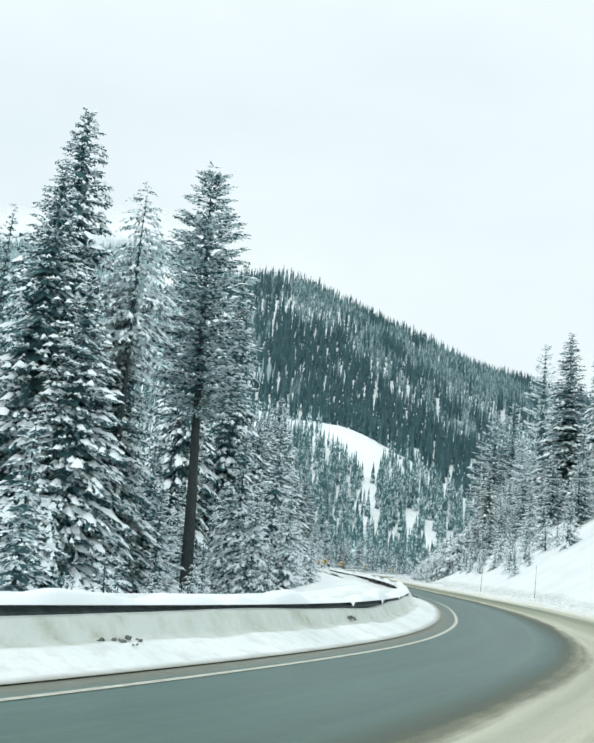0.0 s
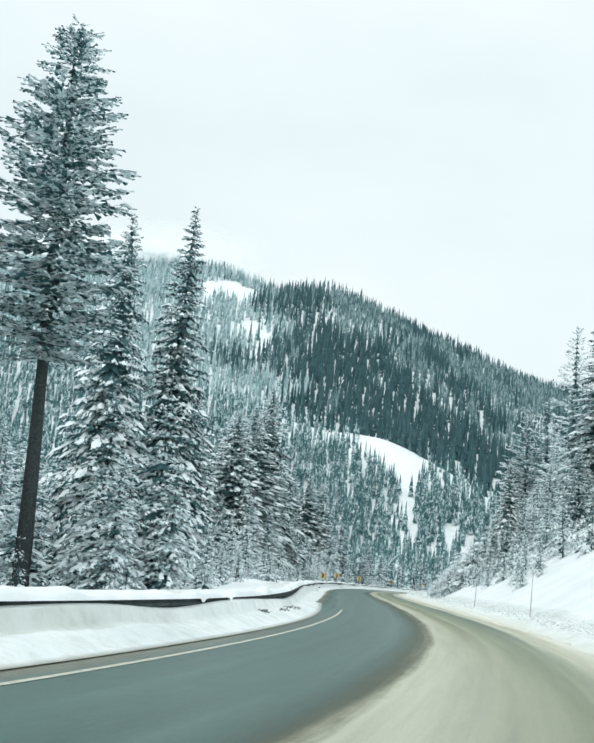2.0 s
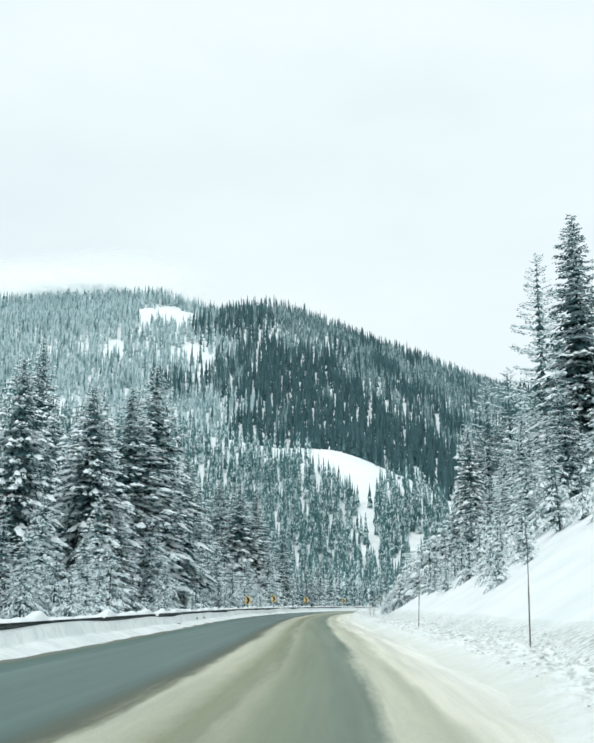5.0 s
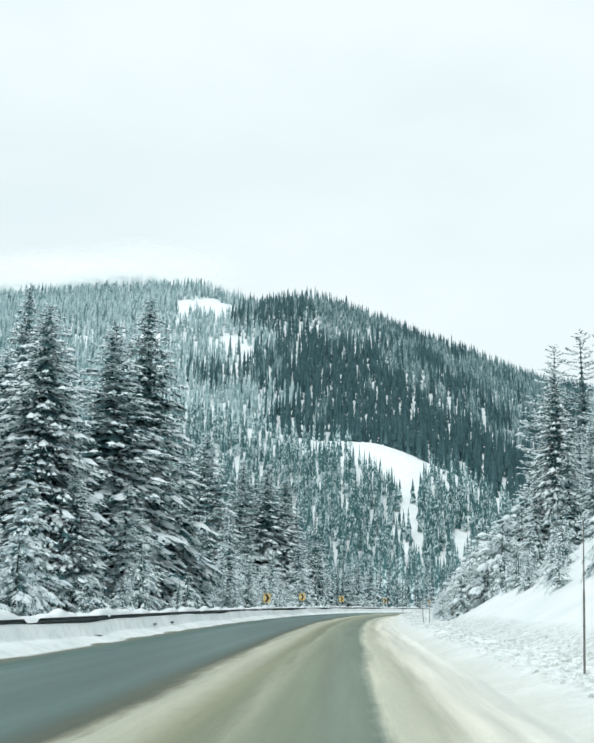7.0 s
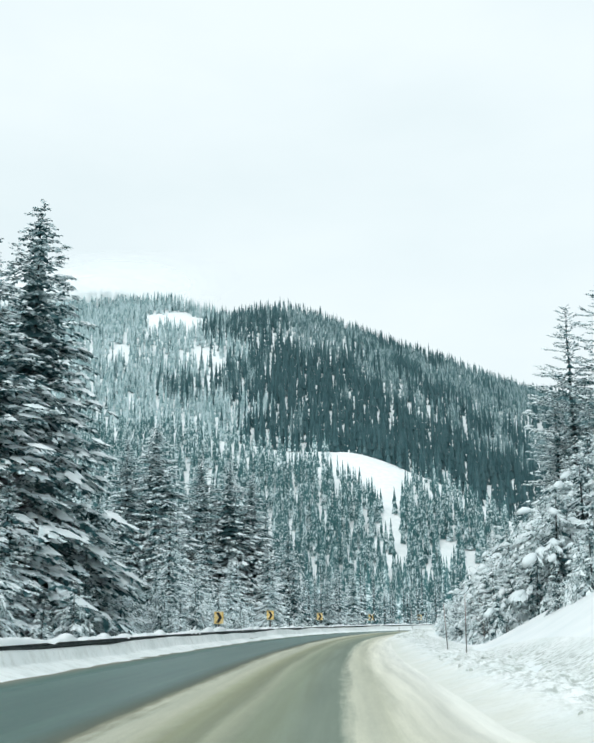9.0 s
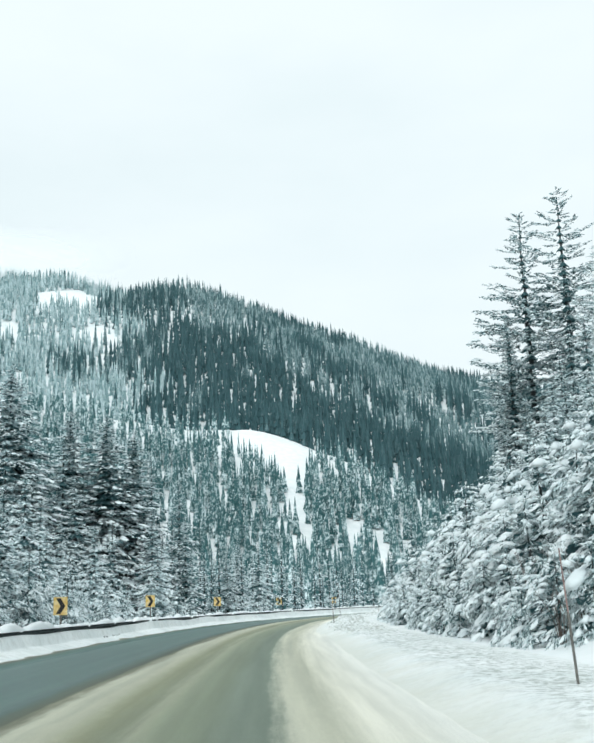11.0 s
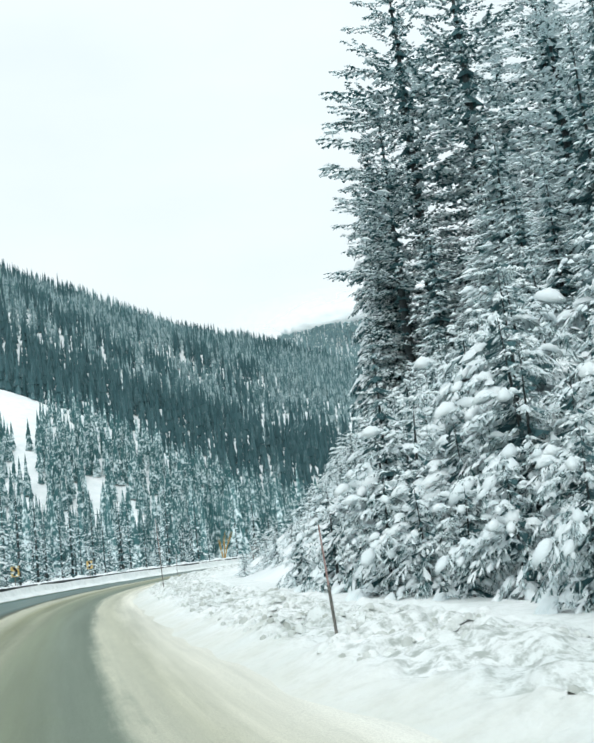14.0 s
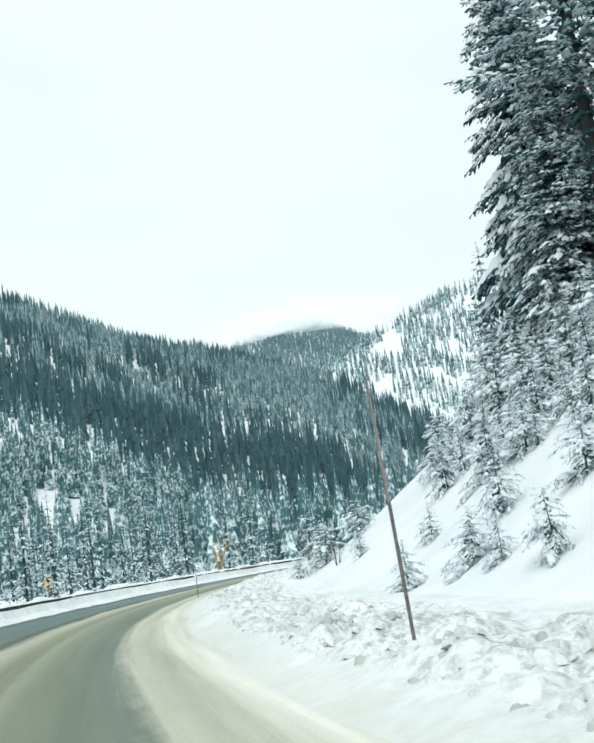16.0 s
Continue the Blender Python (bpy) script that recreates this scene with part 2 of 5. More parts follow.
# crests of the hills: x, y, z, fall per metre
KNOLL = [(-330, 690, 160, .55), (-200, 645, 126, .58), (-80, 612, 106, .62), (-45, 596, 98, .62), (-6, 572, 76, .62), (30, 552, 50, .55), (80, 520, 18, .5)]
MAIN = [(-1100, 1700, 470, .40), (-520, 1260, 400, .45), (-440, 1213, 385, .46), (-366, 1171, 373, .47), (-280, 1130, 355, .48), (-235, 1113, 337, .49), (-195, 1096, 321, .5), (-146, 1069, 320, .55),
        (-122, 1084, 315, .54), (-72, 1112, 300, .5), (-20, 1165, 283, .45), (30, 1220, 273, .42), (78, 1288, 276, .4), (125, 1321, 274, .39), (198, 1330, 264, .4), (252, 1316, 247, .42),
        (269, 1246, 221, .44), (286, 1156, 183, .45), (289, 1071, 154, .45), (282, 939, 106, .45), (264, 834, 66, .45), (240, 740, 32, .45), (205, 640, 0, .45)]
WEST = [(380, 1400, 180, .5), (412, 1380, 211, .5), (431, 1369, 236, .5), (473, 1347, 256, .5), (521, 1326, 272, .5), (557, 1310, 290, .5), (600, 1290, 306, .5), (760, 1200, 335, .5), (900, 900, 310, .5)]
FAR = [(60, 2330, 462, .5), (150, 2325, 476, .5), (250, 2315, 470, .5), (350, 2310, 440, .5), (440, 2300, 400, .6), (490, 2290, 430, .9), (545, 2275, 470, .9), (600, 2262, 486, .9), (650, 2240, 494, .7), (720, 2215, 480, .6), (800, 2190, 420, .6), (1000, 2150, 380, .4)]


def crest(x, y, pts):
    out = np.full(np.shape(x), -1e3)
    for a, b in zip(pts[:-1], pts[1:]):
        ax, ay, az, af = a
        bx, by, bz, bf = b
        dx, dy = bx - ax, by - ay
        u = np.clip(((x - ax) * dx + (y - ay) * dy) / (dx * dx + dy * dy), 0, 1)
        d = np.hypot(x - ax - u * dx, y - ay - u * dy)
        z = az + (bz - az) * u - (af + (bf - af) * u) * np.sqrt(d * d + 144) + 5
        out = np.maximum(out, z)
    return out


def hills(x, y):
    z = np.maximum(np.maximum(crest(x, y, KNOLL), crest(x, y, MAIN)), np.maximum(crest(x, y, WEST), crest(x, y, FAR)))
    rough = 6 * lattice(x, y, 90, 3) + 3 * lattice(x, y, 35, 4)
    return z + rough * step01(20, 90, z)


def terrain(x, y):
    shape = np.shape(x)
    x, y = np.ravel(np.asarray(x, float)), np.ravel(np.asarray(y, float))
    k, off = road_place(x, y)
    ym = MID[k, 1]
    # cutting on the right of the road
    toe = 6.8 + 3.0 * step01(66, 108, ym) - 0.5 * step01(140, 158, ym) - 0.8 * step01(162, 182, ym)
    d = np.maximum(off - toe, 0)
    fall = 0.68 - 0.10 * step01(60, 110, ym) + 0.17 * step01(138, 160, ym)
    steep = fall * np.where(d < 14, d * d / (d + 1.4), 196 / 15.4 + 0.4 * (d - 14))
    bank = np.minimum(steep, 34 + 0.02 * d) * (1 - step01(195, 300, y))
    bank = bank - 0.05 * np.exp(-((off - 8.8) / 2.2) ** 2) * step01(98, 112, ym)
    # level verge and shelf on the left
    verge = 0.55 * step01(5.0, 6.5, -off) - 2.6 * step01(6.6, 15, -off) * (1 - step01(-15, 45, y)) - 2.4 * step01(9.5, 30, -off) * (1 - step01(70, 150, ym)) + 0.25 * lattice(x, y, 9, 7) * step01(8, 20, np.abs(off))
    flat = np.where(off > 0, bank + 0.15 * step01(5, 8, off), verge) - 0.10 * (1 - step01(5.2, 6.4, np.abs(off)))
    flat = flat + 0.12 * lattice(x, y, 3.0, 2) * step01(7, 10, np.abs(off))
    z = np.maximum(flat, np.where(np.abs(off) > 12, hills(x, y), -1e3))
    return z.reshape(shape)


# ---- mesh helpers ----
def mesh_of(name, verts, faces, mats, slots=None, smooth=False, uv=None):
    """A mesh from arrays: verts (n, 3) and faces (m, 3 or 4)."""
    me = bpy.data.meshes.new(name)
    verts, faces = np.asarray(verts, np.float32), np.asarray(faces, np.int32)
    k = faces.shape[1]
    me.vertices.add(len(verts))
    me.vertices.foreach_set("co", verts.ravel())
    me.loops.add(faces.size)
    me.loops.foreach_set("vertex_index", faces.ravel())
    me.polygons.add(len(faces))
    me.polygons.foreach_set("loop_start", np.arange(0, faces.size, k, dtype=np.int32))
    me.polygons.foreach_set("loop_total", np.full(len(faces), k, np.int32))
    for m in mats if isinstance(mats, (list, tuple)) else [mats]:
        me.materials.append(m)
    if slots is not None:
        me.polygons.foreach_set("material_index", np.asarray(slots, np.int32))
    me.polygons.foreach_set("use_smooth", np.full(len(faces), smooth))
    if uv is not None:
        layer = me.uv_layers.new(name="road")
        layer.data.foreach_set("uv", np.asarray(uv, np.float32)[faces.ravel()].ravel())
    me.update(calc_edges=True)
    return me


def grid_faces(nu, nv):
    a = (np.arange(nu - 1)[:, None] * nv + np.arange(nv - 1)[None, :]).ravel()
    return np.stack([a, a + nv, a + nv + 1, a + 1], 1)


def part(name, me, parent, label=""):
    ob = new(name, me)
    ob.parent = parent
    if label:
        tagged(ob, label)
    return ob


def bm_mesh(name, bm, mat, smooth=False):
    me = bpy.data.meshes.new(name)
    bm.to_mesh(me)
    bm.free()
    me.materials.append(mat)
    if smooth:
        me.polygons.foreach_set("use_smooth", [True] * len(me.polygons))
    return me


# ---- ground ----
def spread(lo, hi, fine_lo, fine_hi, fine, growth):
    mid = list(np.arange(fine_lo, fine_hi, fine))
    up, down, s = [mid[-1]], [mid[0]], fine
    while up[-1] < hi:
        s *= growth
        up.append(up[-1] + min(s, 60))
    s = fine
    while down[-1] > lo:
        s *= growth
        down.append(down[-1] - min(s, 60))
    return np.array(down[:0:-1] + mid + up[1:])


gx = spread(-3200, 3200, -30, 40, 0.9, 1.08)
gy = spread(-900, 4200, -66, 180, 1.4, 1.052)
XX, YY = np.meshgrid(gx, gy, indexing="ij")
ground = new("ground", mesh_of("ground", np.stack([XX, YY, terrain(XX, YY)], -1).reshape(-1, 3), grid_faces(len(gx), len(gy)), SNOW, smooth=True))
tagged(ground, "snow-covered valley floor, road cutting and mountainsides", "ground", kind="structure")


# ---- road, ploughed banks ----
def ribbon(first, last, offsets, height, fine=1):
    """Verts, faces and plan coordinates of a strip along the road from one index to another. offsets and height give its section."""
    idx = np.arange(first, last - 1 + 1e-6, 1 / fine)
    k = np.arange(N_ROAD)
    mx, my = np.interp(idx, k, MID[:, 0]), np.interp(idx, k, MID[:, 1])
    nx, ny = np.interp(idx, k, NRM[:, 0]), np.interp(idx, k, NRM[:, 1])
    offs = offsets(my)
    x, y = mx[:, None] + nx[:, None] * offs, my[:, None] + ny[:, None] * offs
    z = height(my[:, None], offs, x, y)
    uv = np.stack([offs, np.broadcast_to(idx[:, None] * 0.5, offs.shape)], -1).reshape(-1, 2)
    return np.stack([x, y, z], -1).reshape(-1, 3), grid_faces(len(idx), offs.shape[1]), uv


N_ROAD = len(MID)


def left_edge(y):
    return 3.45 + 0.85 * step01(-12, 25, y)


def right_edge(y):
    return 4.4 + 0.75 * step01(-2, 16, y) - 0.65 * step01(108, 124, y)


def asphalt_material():
    m, n, l, b = material("slushy_asphalt", 0.6, 0.32)
    uvn = n.new("ShaderNodeUVMap")
    uvn.uv_map = "road"
    sep = n.new("ShaderNodeSeparateXYZ")
    l.new(uvn.outputs[0], sep.inputs[0])
    off = sep.outputs[0]
    long_ = n.new("ShaderNodeMapping")
    long_.inputs["Scale"].default_value = (2.2, 0.06, 1)
    l.new(uvn.outputs[0], long_.inputs[0])
    streak = noise_node(n, l, long_.outputs[0], 1.0, 6, 0.6)
    fine = n.new("ShaderNodeMapping")
    fine.inputs["Scale"].default_value = (3.0, 0.7, 1)
    l.new(uvn.outputs[0], fine.inputs[0])
    grain = noise_node(n, l, fine.outputs[0], 1.5, 8, 0.65)
    v = spot(n)
    grit = noise_node(n, l, v, 60, 4)
    wander = maths(n, l, "ADD", off, maths(n, l, "MULTIPLY", maths(n, l, "SUBTRACT", streak, 0.5), 0.6))
    wander = maths(n, l, "ADD", wander, maths(n, l, "MULTIPLY", maths(n, l, "SUBTRACT", grain, 0.5), 0.3))
    pos = maths(n, l, "DIVIDE", maths(n, l, "ADD", wander, 6.0), 12.0)

    def p(o):
        return (o + 6.0) / 12.0
    wet = (0.05, 0.124, 0.11)
    slush, track, brown, pale = (0.50, 0.51, 0.41), (0.228, 0.275, 0.185), (0.178, 0.215, 0.138), (0.66, 0.66, 0.55)
    # across the road: left verge, bare wet lane, brown melt line, slush ridge, wheel tracks, slush, ploughed edge
    ridge_ = [(p(-0.4), (0.05, 0.116, 0.1)), (p(-0.05), (0.055, 0.082, 0.062)), (p(0.14), (0.07, 0.085, 0.055)), (p(0.3), (0.18, 0.185, 0.13)), (p(0.52), slush)]
    left = [(p(-4.6), (0.5, 0.5, 0.44)), (p(-4.25), (0.15, 0.16, 0.125)), (p(-3.8), wet)] + ridge_
    col = ramp_node(n, l, pos, left + [(p(0.9), (0.46, 0.465, 0.36)), (p(1.3), (0.25, 0.265, 0.165)), (p(1.6), (0.225, 0.25, 0.165)), (p(1.85), (0.32, 0.335, 0.24)), (p(2.1), (0.22, 0.255, 0.17)), (p(2.45), brown),
                                       (p(2.9), (0.17, 0.215, 0.165)), (p(3.3), (0.165, 0.21, 0.165)), (p(3.58), (0.56, 0.565, 0.455)), (p(4.0), (0.5, 0.505, 0.4)), (p(4.3), (0.68, 0.675, 0.57)), (p(4.7), (0.77, 0.765, 0.68)), (p(5.2), (0.81, 0.82, 0.77))])
    left = [(p(-3.7), (0.4, 0.4, 0.34)), (p(-3.35), (0.17, 0.175, 0.13)), (p(-3.05), (0.12, 0.14, 0.105)), (p(-2.8), wet)] + ridge_
    # the bend keeps a thicker, paler coat of slush
    early = ramp_node(n, l, pos, left + [(p(1.2), (0.47, 0.475, 0.38)), (p(2.0), (0.36, 0.375, 0.27)), (p(2.7), (0.24, 0.265, 0.175)), (p(3.2), (0.32, 0.345, 0.26)),
                                         (p(3.7), (0.46, 0.47, 0.37)), (p(4.2), pale), (p(4.7), (0.8, 0.81, 0.77))])
    run = maths(n, l, "DIVIDE", maths(n, l, "SUBTRACT", sep.outputs[1], BEND_END), 30.0, True)
    col = mix_node(n, l, run, early, col)
    col = mix_node(n, l, maths(n, l, "MULTIPLY", grain, 0.22), col, (0.3, 0.31, 0.27))
    worn = ramp_node(n, l, streak, [(0.3, (0.72, 0.74, 0.74)), (0.7, (1.28, 1.26, 1.24))])
    rub = n.new("ShaderNodeMix")
    rub.data_type, rub.blend_type = "RGBA", "MULTIPLY"
    rub.inputs[0].default_value = 0.7
    l.new(col, rub.inputs[6])
    l.new(worn, rub.inputs[7])
    col = rub.outputs[2]
    dust = ramp_node(n, l, grit, [(0.35, (0.8, 0.8, 0.8)), (0.65, (1.15, 1.15, 1.15))])
    mul = n.new("ShaderNodeMix")
    mul.data_type, mul.blend_type = "RGBA", "MULTIPLY"
    mul.inputs[0].default_value = 0.6
    l.new(col, mul.inputs[6])
    l.new(dust, mul.inputs[7])
    l.new(mul.outputs[2], b.inputs["Base Color"])
    shine = ramp_node(n, l, pos, [(p(-4.2), (0.9, 0.9, 0.9)), (p(-3.2), (0.37, 0.37, 0.37)), (p(-0.6), (0.37, 0.37, 0.37)), (p(0.5), (0.9, 0.9, 0.9)), (p(2.4), (0.6, 0.6, 0.6)), (p(3.6), (0.9, 0.9, 0.9))])
    l.new(shine, b.inputs["Roughness"])
    bump_node(n, l, b, grain, 0.35, 0.03)
    return m


BEND_END = float(ARC[road_place([-3.2], [-28])[0][0]])
ASPHALT = asphalt_material()
SNOW_FACE = face_material()


def across(lo, hi, n):
    return lambda y: np.asarray(lo(y) if callable(lo) else np.full(len(y), lo))[:, None] * (1 - np.linspace(0, 1, n)) + \
        np.asarray(hi(y) if callable(hi) else np.full(len(y), hi))[:, None] * np.linspace(0, 1, n)


def road_height(idx, off, x, y):
    ridge = 0.05 * np.exp(-((off - 0.55) / 0.45) ** 2) + 0.06 * step01(3.4, 4.6, off) + 0.04 * step01(3.6, 4.4, -off)
    return ridge * (0.7 + 0.5 * lattice(x, y, 1.3, 5)) + 0.004


v, fcs, uv = ribbon(0, N_ROAD, across(-5.0, 5.3, 26), road_height)
road = tagged(new("road", mesh_of("road", v, fcs, ASPHALT, smooth=True, uv=uv)), "two-lane mountain road, wet grey asphalt and tan slush", "road", kind="structure")

# painted edge line, swept clear where the bend is bare
LINE_PAINT = plain_material("road_paint", (0.4, 0.41, 0.34), (0.62, 0.62, 0.54), 7, 0.7, 0.3)
k0, k1 = road_place([-40], [-95])[0][0], road_place([-9], [6])[0][0]
v, fcs, uv = ribbon(k0, k1, across(-2.87, -2.77, 3), lambda i, o, x, y: road_height(i, o, x, y) + 0.006 + 0 * o)
tagged(new("edge_line", mesh_of("edge_line", v, fcs, LINE_PAINT, uv=uv)), "worn white painted edge line on the asphalt", "road marking", kind="structure")


def left_bank_height(idx, off, x, y):
    e = left_edge(idx)
    d = -off - e
    # a low berm of thrown snow, then the upright face cut by the plough under the rail
    h = (0.17 + 0.05 * lattice(x, y, 4, 11)) * step01(0.0, 0.75, d) + (0.23 + 0.06 * lattice(x, y, 6, 14) + 0.07 * (1 - step01(-15, 15, idx)) + 0.2 * step01(0, 25, idx)) * step01(0.86, 1.08, d)
    lump = 0.045 * lattice(x, y, 1.6, 12) + 0.025 * lattice(x, y, 0.6, 13)
    return h + lump * step01(0.1, 0.35, d) * (1 - step01(0.7, 0.9, d)) + 0.02


v, fcs, uv = ribbon(60, N_ROAD, across(lambda i: -left_edge(i) - 3.2, lambda i: -left_edge(i) + 0.12, 30), left_bank_height, 1)
uv[:, 0] = -uv[:, 0] - left_edge(v[:, 1])
tagged(new("snow_bank", mesh_of("snow_bank", v, fcs, SNOW_FACE, smooth=True, uv=uv)), "dirty ploughed snow bank along the guard rail", "snow bank", kind="structure")


def right_bank_height(idx, off, x, y):
    e = right_edge(idx)
    d = off - e
    rise = 0.24 * step01(0.0, 1.2, d) - 0.08 * step01(2.0, 3.4, d)
    ym = idx
    wide = 3.1 + 1.3 * step01(105, 128, ym)
    rough = (0.85 + 0.25 * step01(105, 130, ym)) * (1 - 0.8 * step01(72, 86, ym) * (1 - step01(106, 120, ym)))
    lump = 0.04 * lattice(x, y, 1.3, 21) + 0.10 * np.maximum(lattice(x, y, 0.6, 22), 0) + 0.09 * lattice(x, y, 0.4, 23) - 0.16 * np.maximum(lattice(x, y, 0.5, 24) - 0.25, 0) + 0.05 * lattice(x, y, 0.24, 25)
    lump += 0.10 * step01(-0.05, 0.2, lattice(x, y, 0.55, 26)) + 0.07 * step01(0.0, 0.2, lattice(x, y, 0.33, 27)) - 0.06
    fade = step01(0.5, 1.5, d) * (1 - step01(0.75, 1.0, d / wide))
    return np.maximum(rise + 0.95 * lump * rough * fade, terrain(x, y) + 0.03)


k0, k1 = road_place([4], [-60])[0][0], road_place([14], [232])[0][0]
v, fcs, uv = ribbon(k0, k1, across(lambda i: right_edge(i) - 0.3, lambda i: right_edge(i) + 3.5 + 1.5 * step01(105, 128, i), 56), right_bank_height, 5)
uv[:, 0] -= right_edge(v[:, 1])
tagged(new("snow_bank", mesh_of("snow_bank", v, fcs, SNOW_DIRTY, smooth=True, uv=uv)), "lumpy ploughed snow on the road shoulder", "snow bank", kind="structure")


# ---- guard rail ----
def rail_offset(y):
    return -left_edge(y) - 1.25


def rail_top(y):
    return 0.58 + 0.18 * step01(-20, 20, y)


guard_rail = tagged(new("guard_rail"), "weathered steel guard rail half buried in snow", "guard rail")
sect = [(0.0, 0.0), (0.03, -0.04), (0.09, -0.08), (0.09, -0.12), (0.03, -0.155), (0.09, -0.19), (0.09, -0.23), (0.03, -0.27), (0.0, -0.31)]
ra, rb = road_place([-50], [-125])[0][0], road_place([170], [353])[0][0]
STEP = 8
for a in range(ra, rb, STEP):
    idx = np.arange(a, a + STEP + 1)
    o, t = rail_offset(MID[idx, 1]), rail_top(MID[idx, 1])
    vv = []
    for j, i in enumerate(idx):
        for so, sz in sect:
            vv.append((MID[i, 0] + NRM[i, 0] * (o[j] + so), MID[i, 1] + NRM[i, 1] * (o[j] + so), t[j] + sz))
    part("rail_beam", mesh_of("rail_beam", vv, grid_faces(len(idx), len(sect)), STEEL), guard_rail)
post_bm = bmesh.new()
bmesh.ops.create_cube(post_bm, size=1, matrix=Matrix.Translation((0, 0, -0.5)) @ Matrix.Diagonal((0.15, 0.2, 1.0, 1)))
POST = bm_mesh("rail_post", post_bm, STAKE)
for a in range(ra, rb, STEP):
    p = part("rail_post", POST, guard_rail)
    o = rail_offset(MID[a, 1]) - 0.1
    p.matrix_basis = Matrix.Translation((MID[a, 0] + NRM[a, 0] * o, MID[a, 1] + NRM[a, 1] * o, rail_top(MID[a, 1]) - 0.02)) @ Matrix.Rotation(math.atan2(TAN[a, 1], TAN[a, 0]), 4, "Z")


def cap_height(idx, off, x, y):
    u = np.linspace(-1, 1, off.shape[1])[None, :]
    h = (0.07 + 0.22 * np.maximum(lattice(x, y, 1.7, 31), 0) + 0.07 * lattice(x, y, 0.7, 32)) * np.sqrt(np.clip(1 - u * u, 0, 1))
    sag = 0.11 * step01(0.6, 0.9, lattice(x, y, 0.6, 33)) * step01(0.3, 1.0, u)
    return rail_top(idx) + 0.005 + np.maximum(h, -0.01) - sag


v, fcs, uv = ribbon(ra, rb, across(lambda i: rail_offset(i) - 0.35, lambda i: rail_offset(i) + 0.13, 9), cap_height, 3)
part("snow_cap", mesh_of("snow_cap", v, fcs, SNOW, smooth=True), guard_rail, "ridge of snow along the rail top")


# ---- conifers ----
class Heap:
    def __init__(self):
        self.v, self.f, self.s = [], [], []

    def tri(self, pts, faces, slot=0):
        b = len(self.v)
        self.v.extend(pts)
        for f in faces:
            self.f.append((f[0] + b, f[1] + b, f[2] + b))
            self.s.append(slot)

    def mesh(self, name, mats, smooth=False):
        return mesh_of(name, self.v, self.f, mats, self.s if isinstance(mats, list) else None, smooth)


def tube(points, radii, sides=7):
    h = Heap()
    rings = []
    for (x, y, z), r in zip(points, radii):
        rings.append([(x + r * math.cos(2 * math.pi * k / sides), y + r * math.sin(2 * math.pi * k / sides), z) for k in range(sides)])
    vv = [p for ring in rings for p in ring]
    ff = []
    for i in range(len(rings) - 1):
        for k in range(sides):
            a, b = i * sides + k, i * sides + (k + 1) % sides
            ff += [(a, b, b + sides), (a, b + sides, a + sides)]
    h.tri(vv, ff)
    return h


def dome(h, rng, c, d, l, w, t, dz):
    """A flat cushion of snow, l by w, lying along the direction d."""
    dx, dy = d
    vv = []
    for k in range(6):
        a = k * math.pi / 3 + rng.uniform(-0.25, 0.25)
        p, q = math.cos(a) * l * rng.uniform(0.8, 1.2), math.sin(a) * w * rng.uniform(0.8, 1.2)
        vv.append((c[0] + dx * p - dy * q, c[1] + dy * p + dx * q, c[2] + dz * p - abs(q) * 0.35))
    vv.append((c[0], c[1], c[2] + t))
    h.tri(vv, [(k, (k + 1) % 6, 6) for k in range(6)])


def fringe(h, rng, c, d, l, w, dz, n=7, hang=0.5, half=0.55):
    """Needles that stick out all round under a cushion of snow."""
    dx, dy = d
    for k in range(n):
        a = k * 6.283 / n + rng.uniform(-0.3, 0.3)
        p = []
        for b_, r_, z_ in ((a - half, 0.55, -0.02), (a + half, 0.55, -0.02), (a, rng.uniform(1.15, 1.7), -hang * rng.uniform(0.4, 1.3) * w)):
            u, v_ = math.cos(b_) * l * r_, math.sin(b_) * w * r_
            p.append((c[0] + dx * u - dy * v_, c[1] + dy * u + dx * v_, c[2] + dz * u - abs(v_) * 0.4 + z_))
        h.tri(p, [(0, 1, 2)])


def clump(h, rng, c, d, l, w, t, dz):
    """A rounded lump of snow, l by w, lying along the direction d."""
    dx, dy = d
    vv = []
    for ring, (fr_, up) in enumerate(((1.0, -0.35), (0.72, 0.75))):
        for k in range(6):
            a = k * math.pi / 3 + ring * 0.4
            p, q = math.cos(a) * l * fr_ * rng.uniform(0.85, 1.15), math.sin(a) * w * fr_ * rng.uniform(0.85, 1.15)
            vv.append((c[0] + dx * p - dy * q, c[1] + dy * p + dx * q, c[2] + dz * p + t * up - abs(q) * 0.3))
    vv.append((c[0], c[1], c[2] + t * 1.05))
    ff = []
    for k in range(6):
        n = (k + 1) % 6
        ff += [(k, n, 6 + k), (n, 6 + n, 6 + k), (6 + k, 6 + n, 12)]
    h.tri(vv, ff)


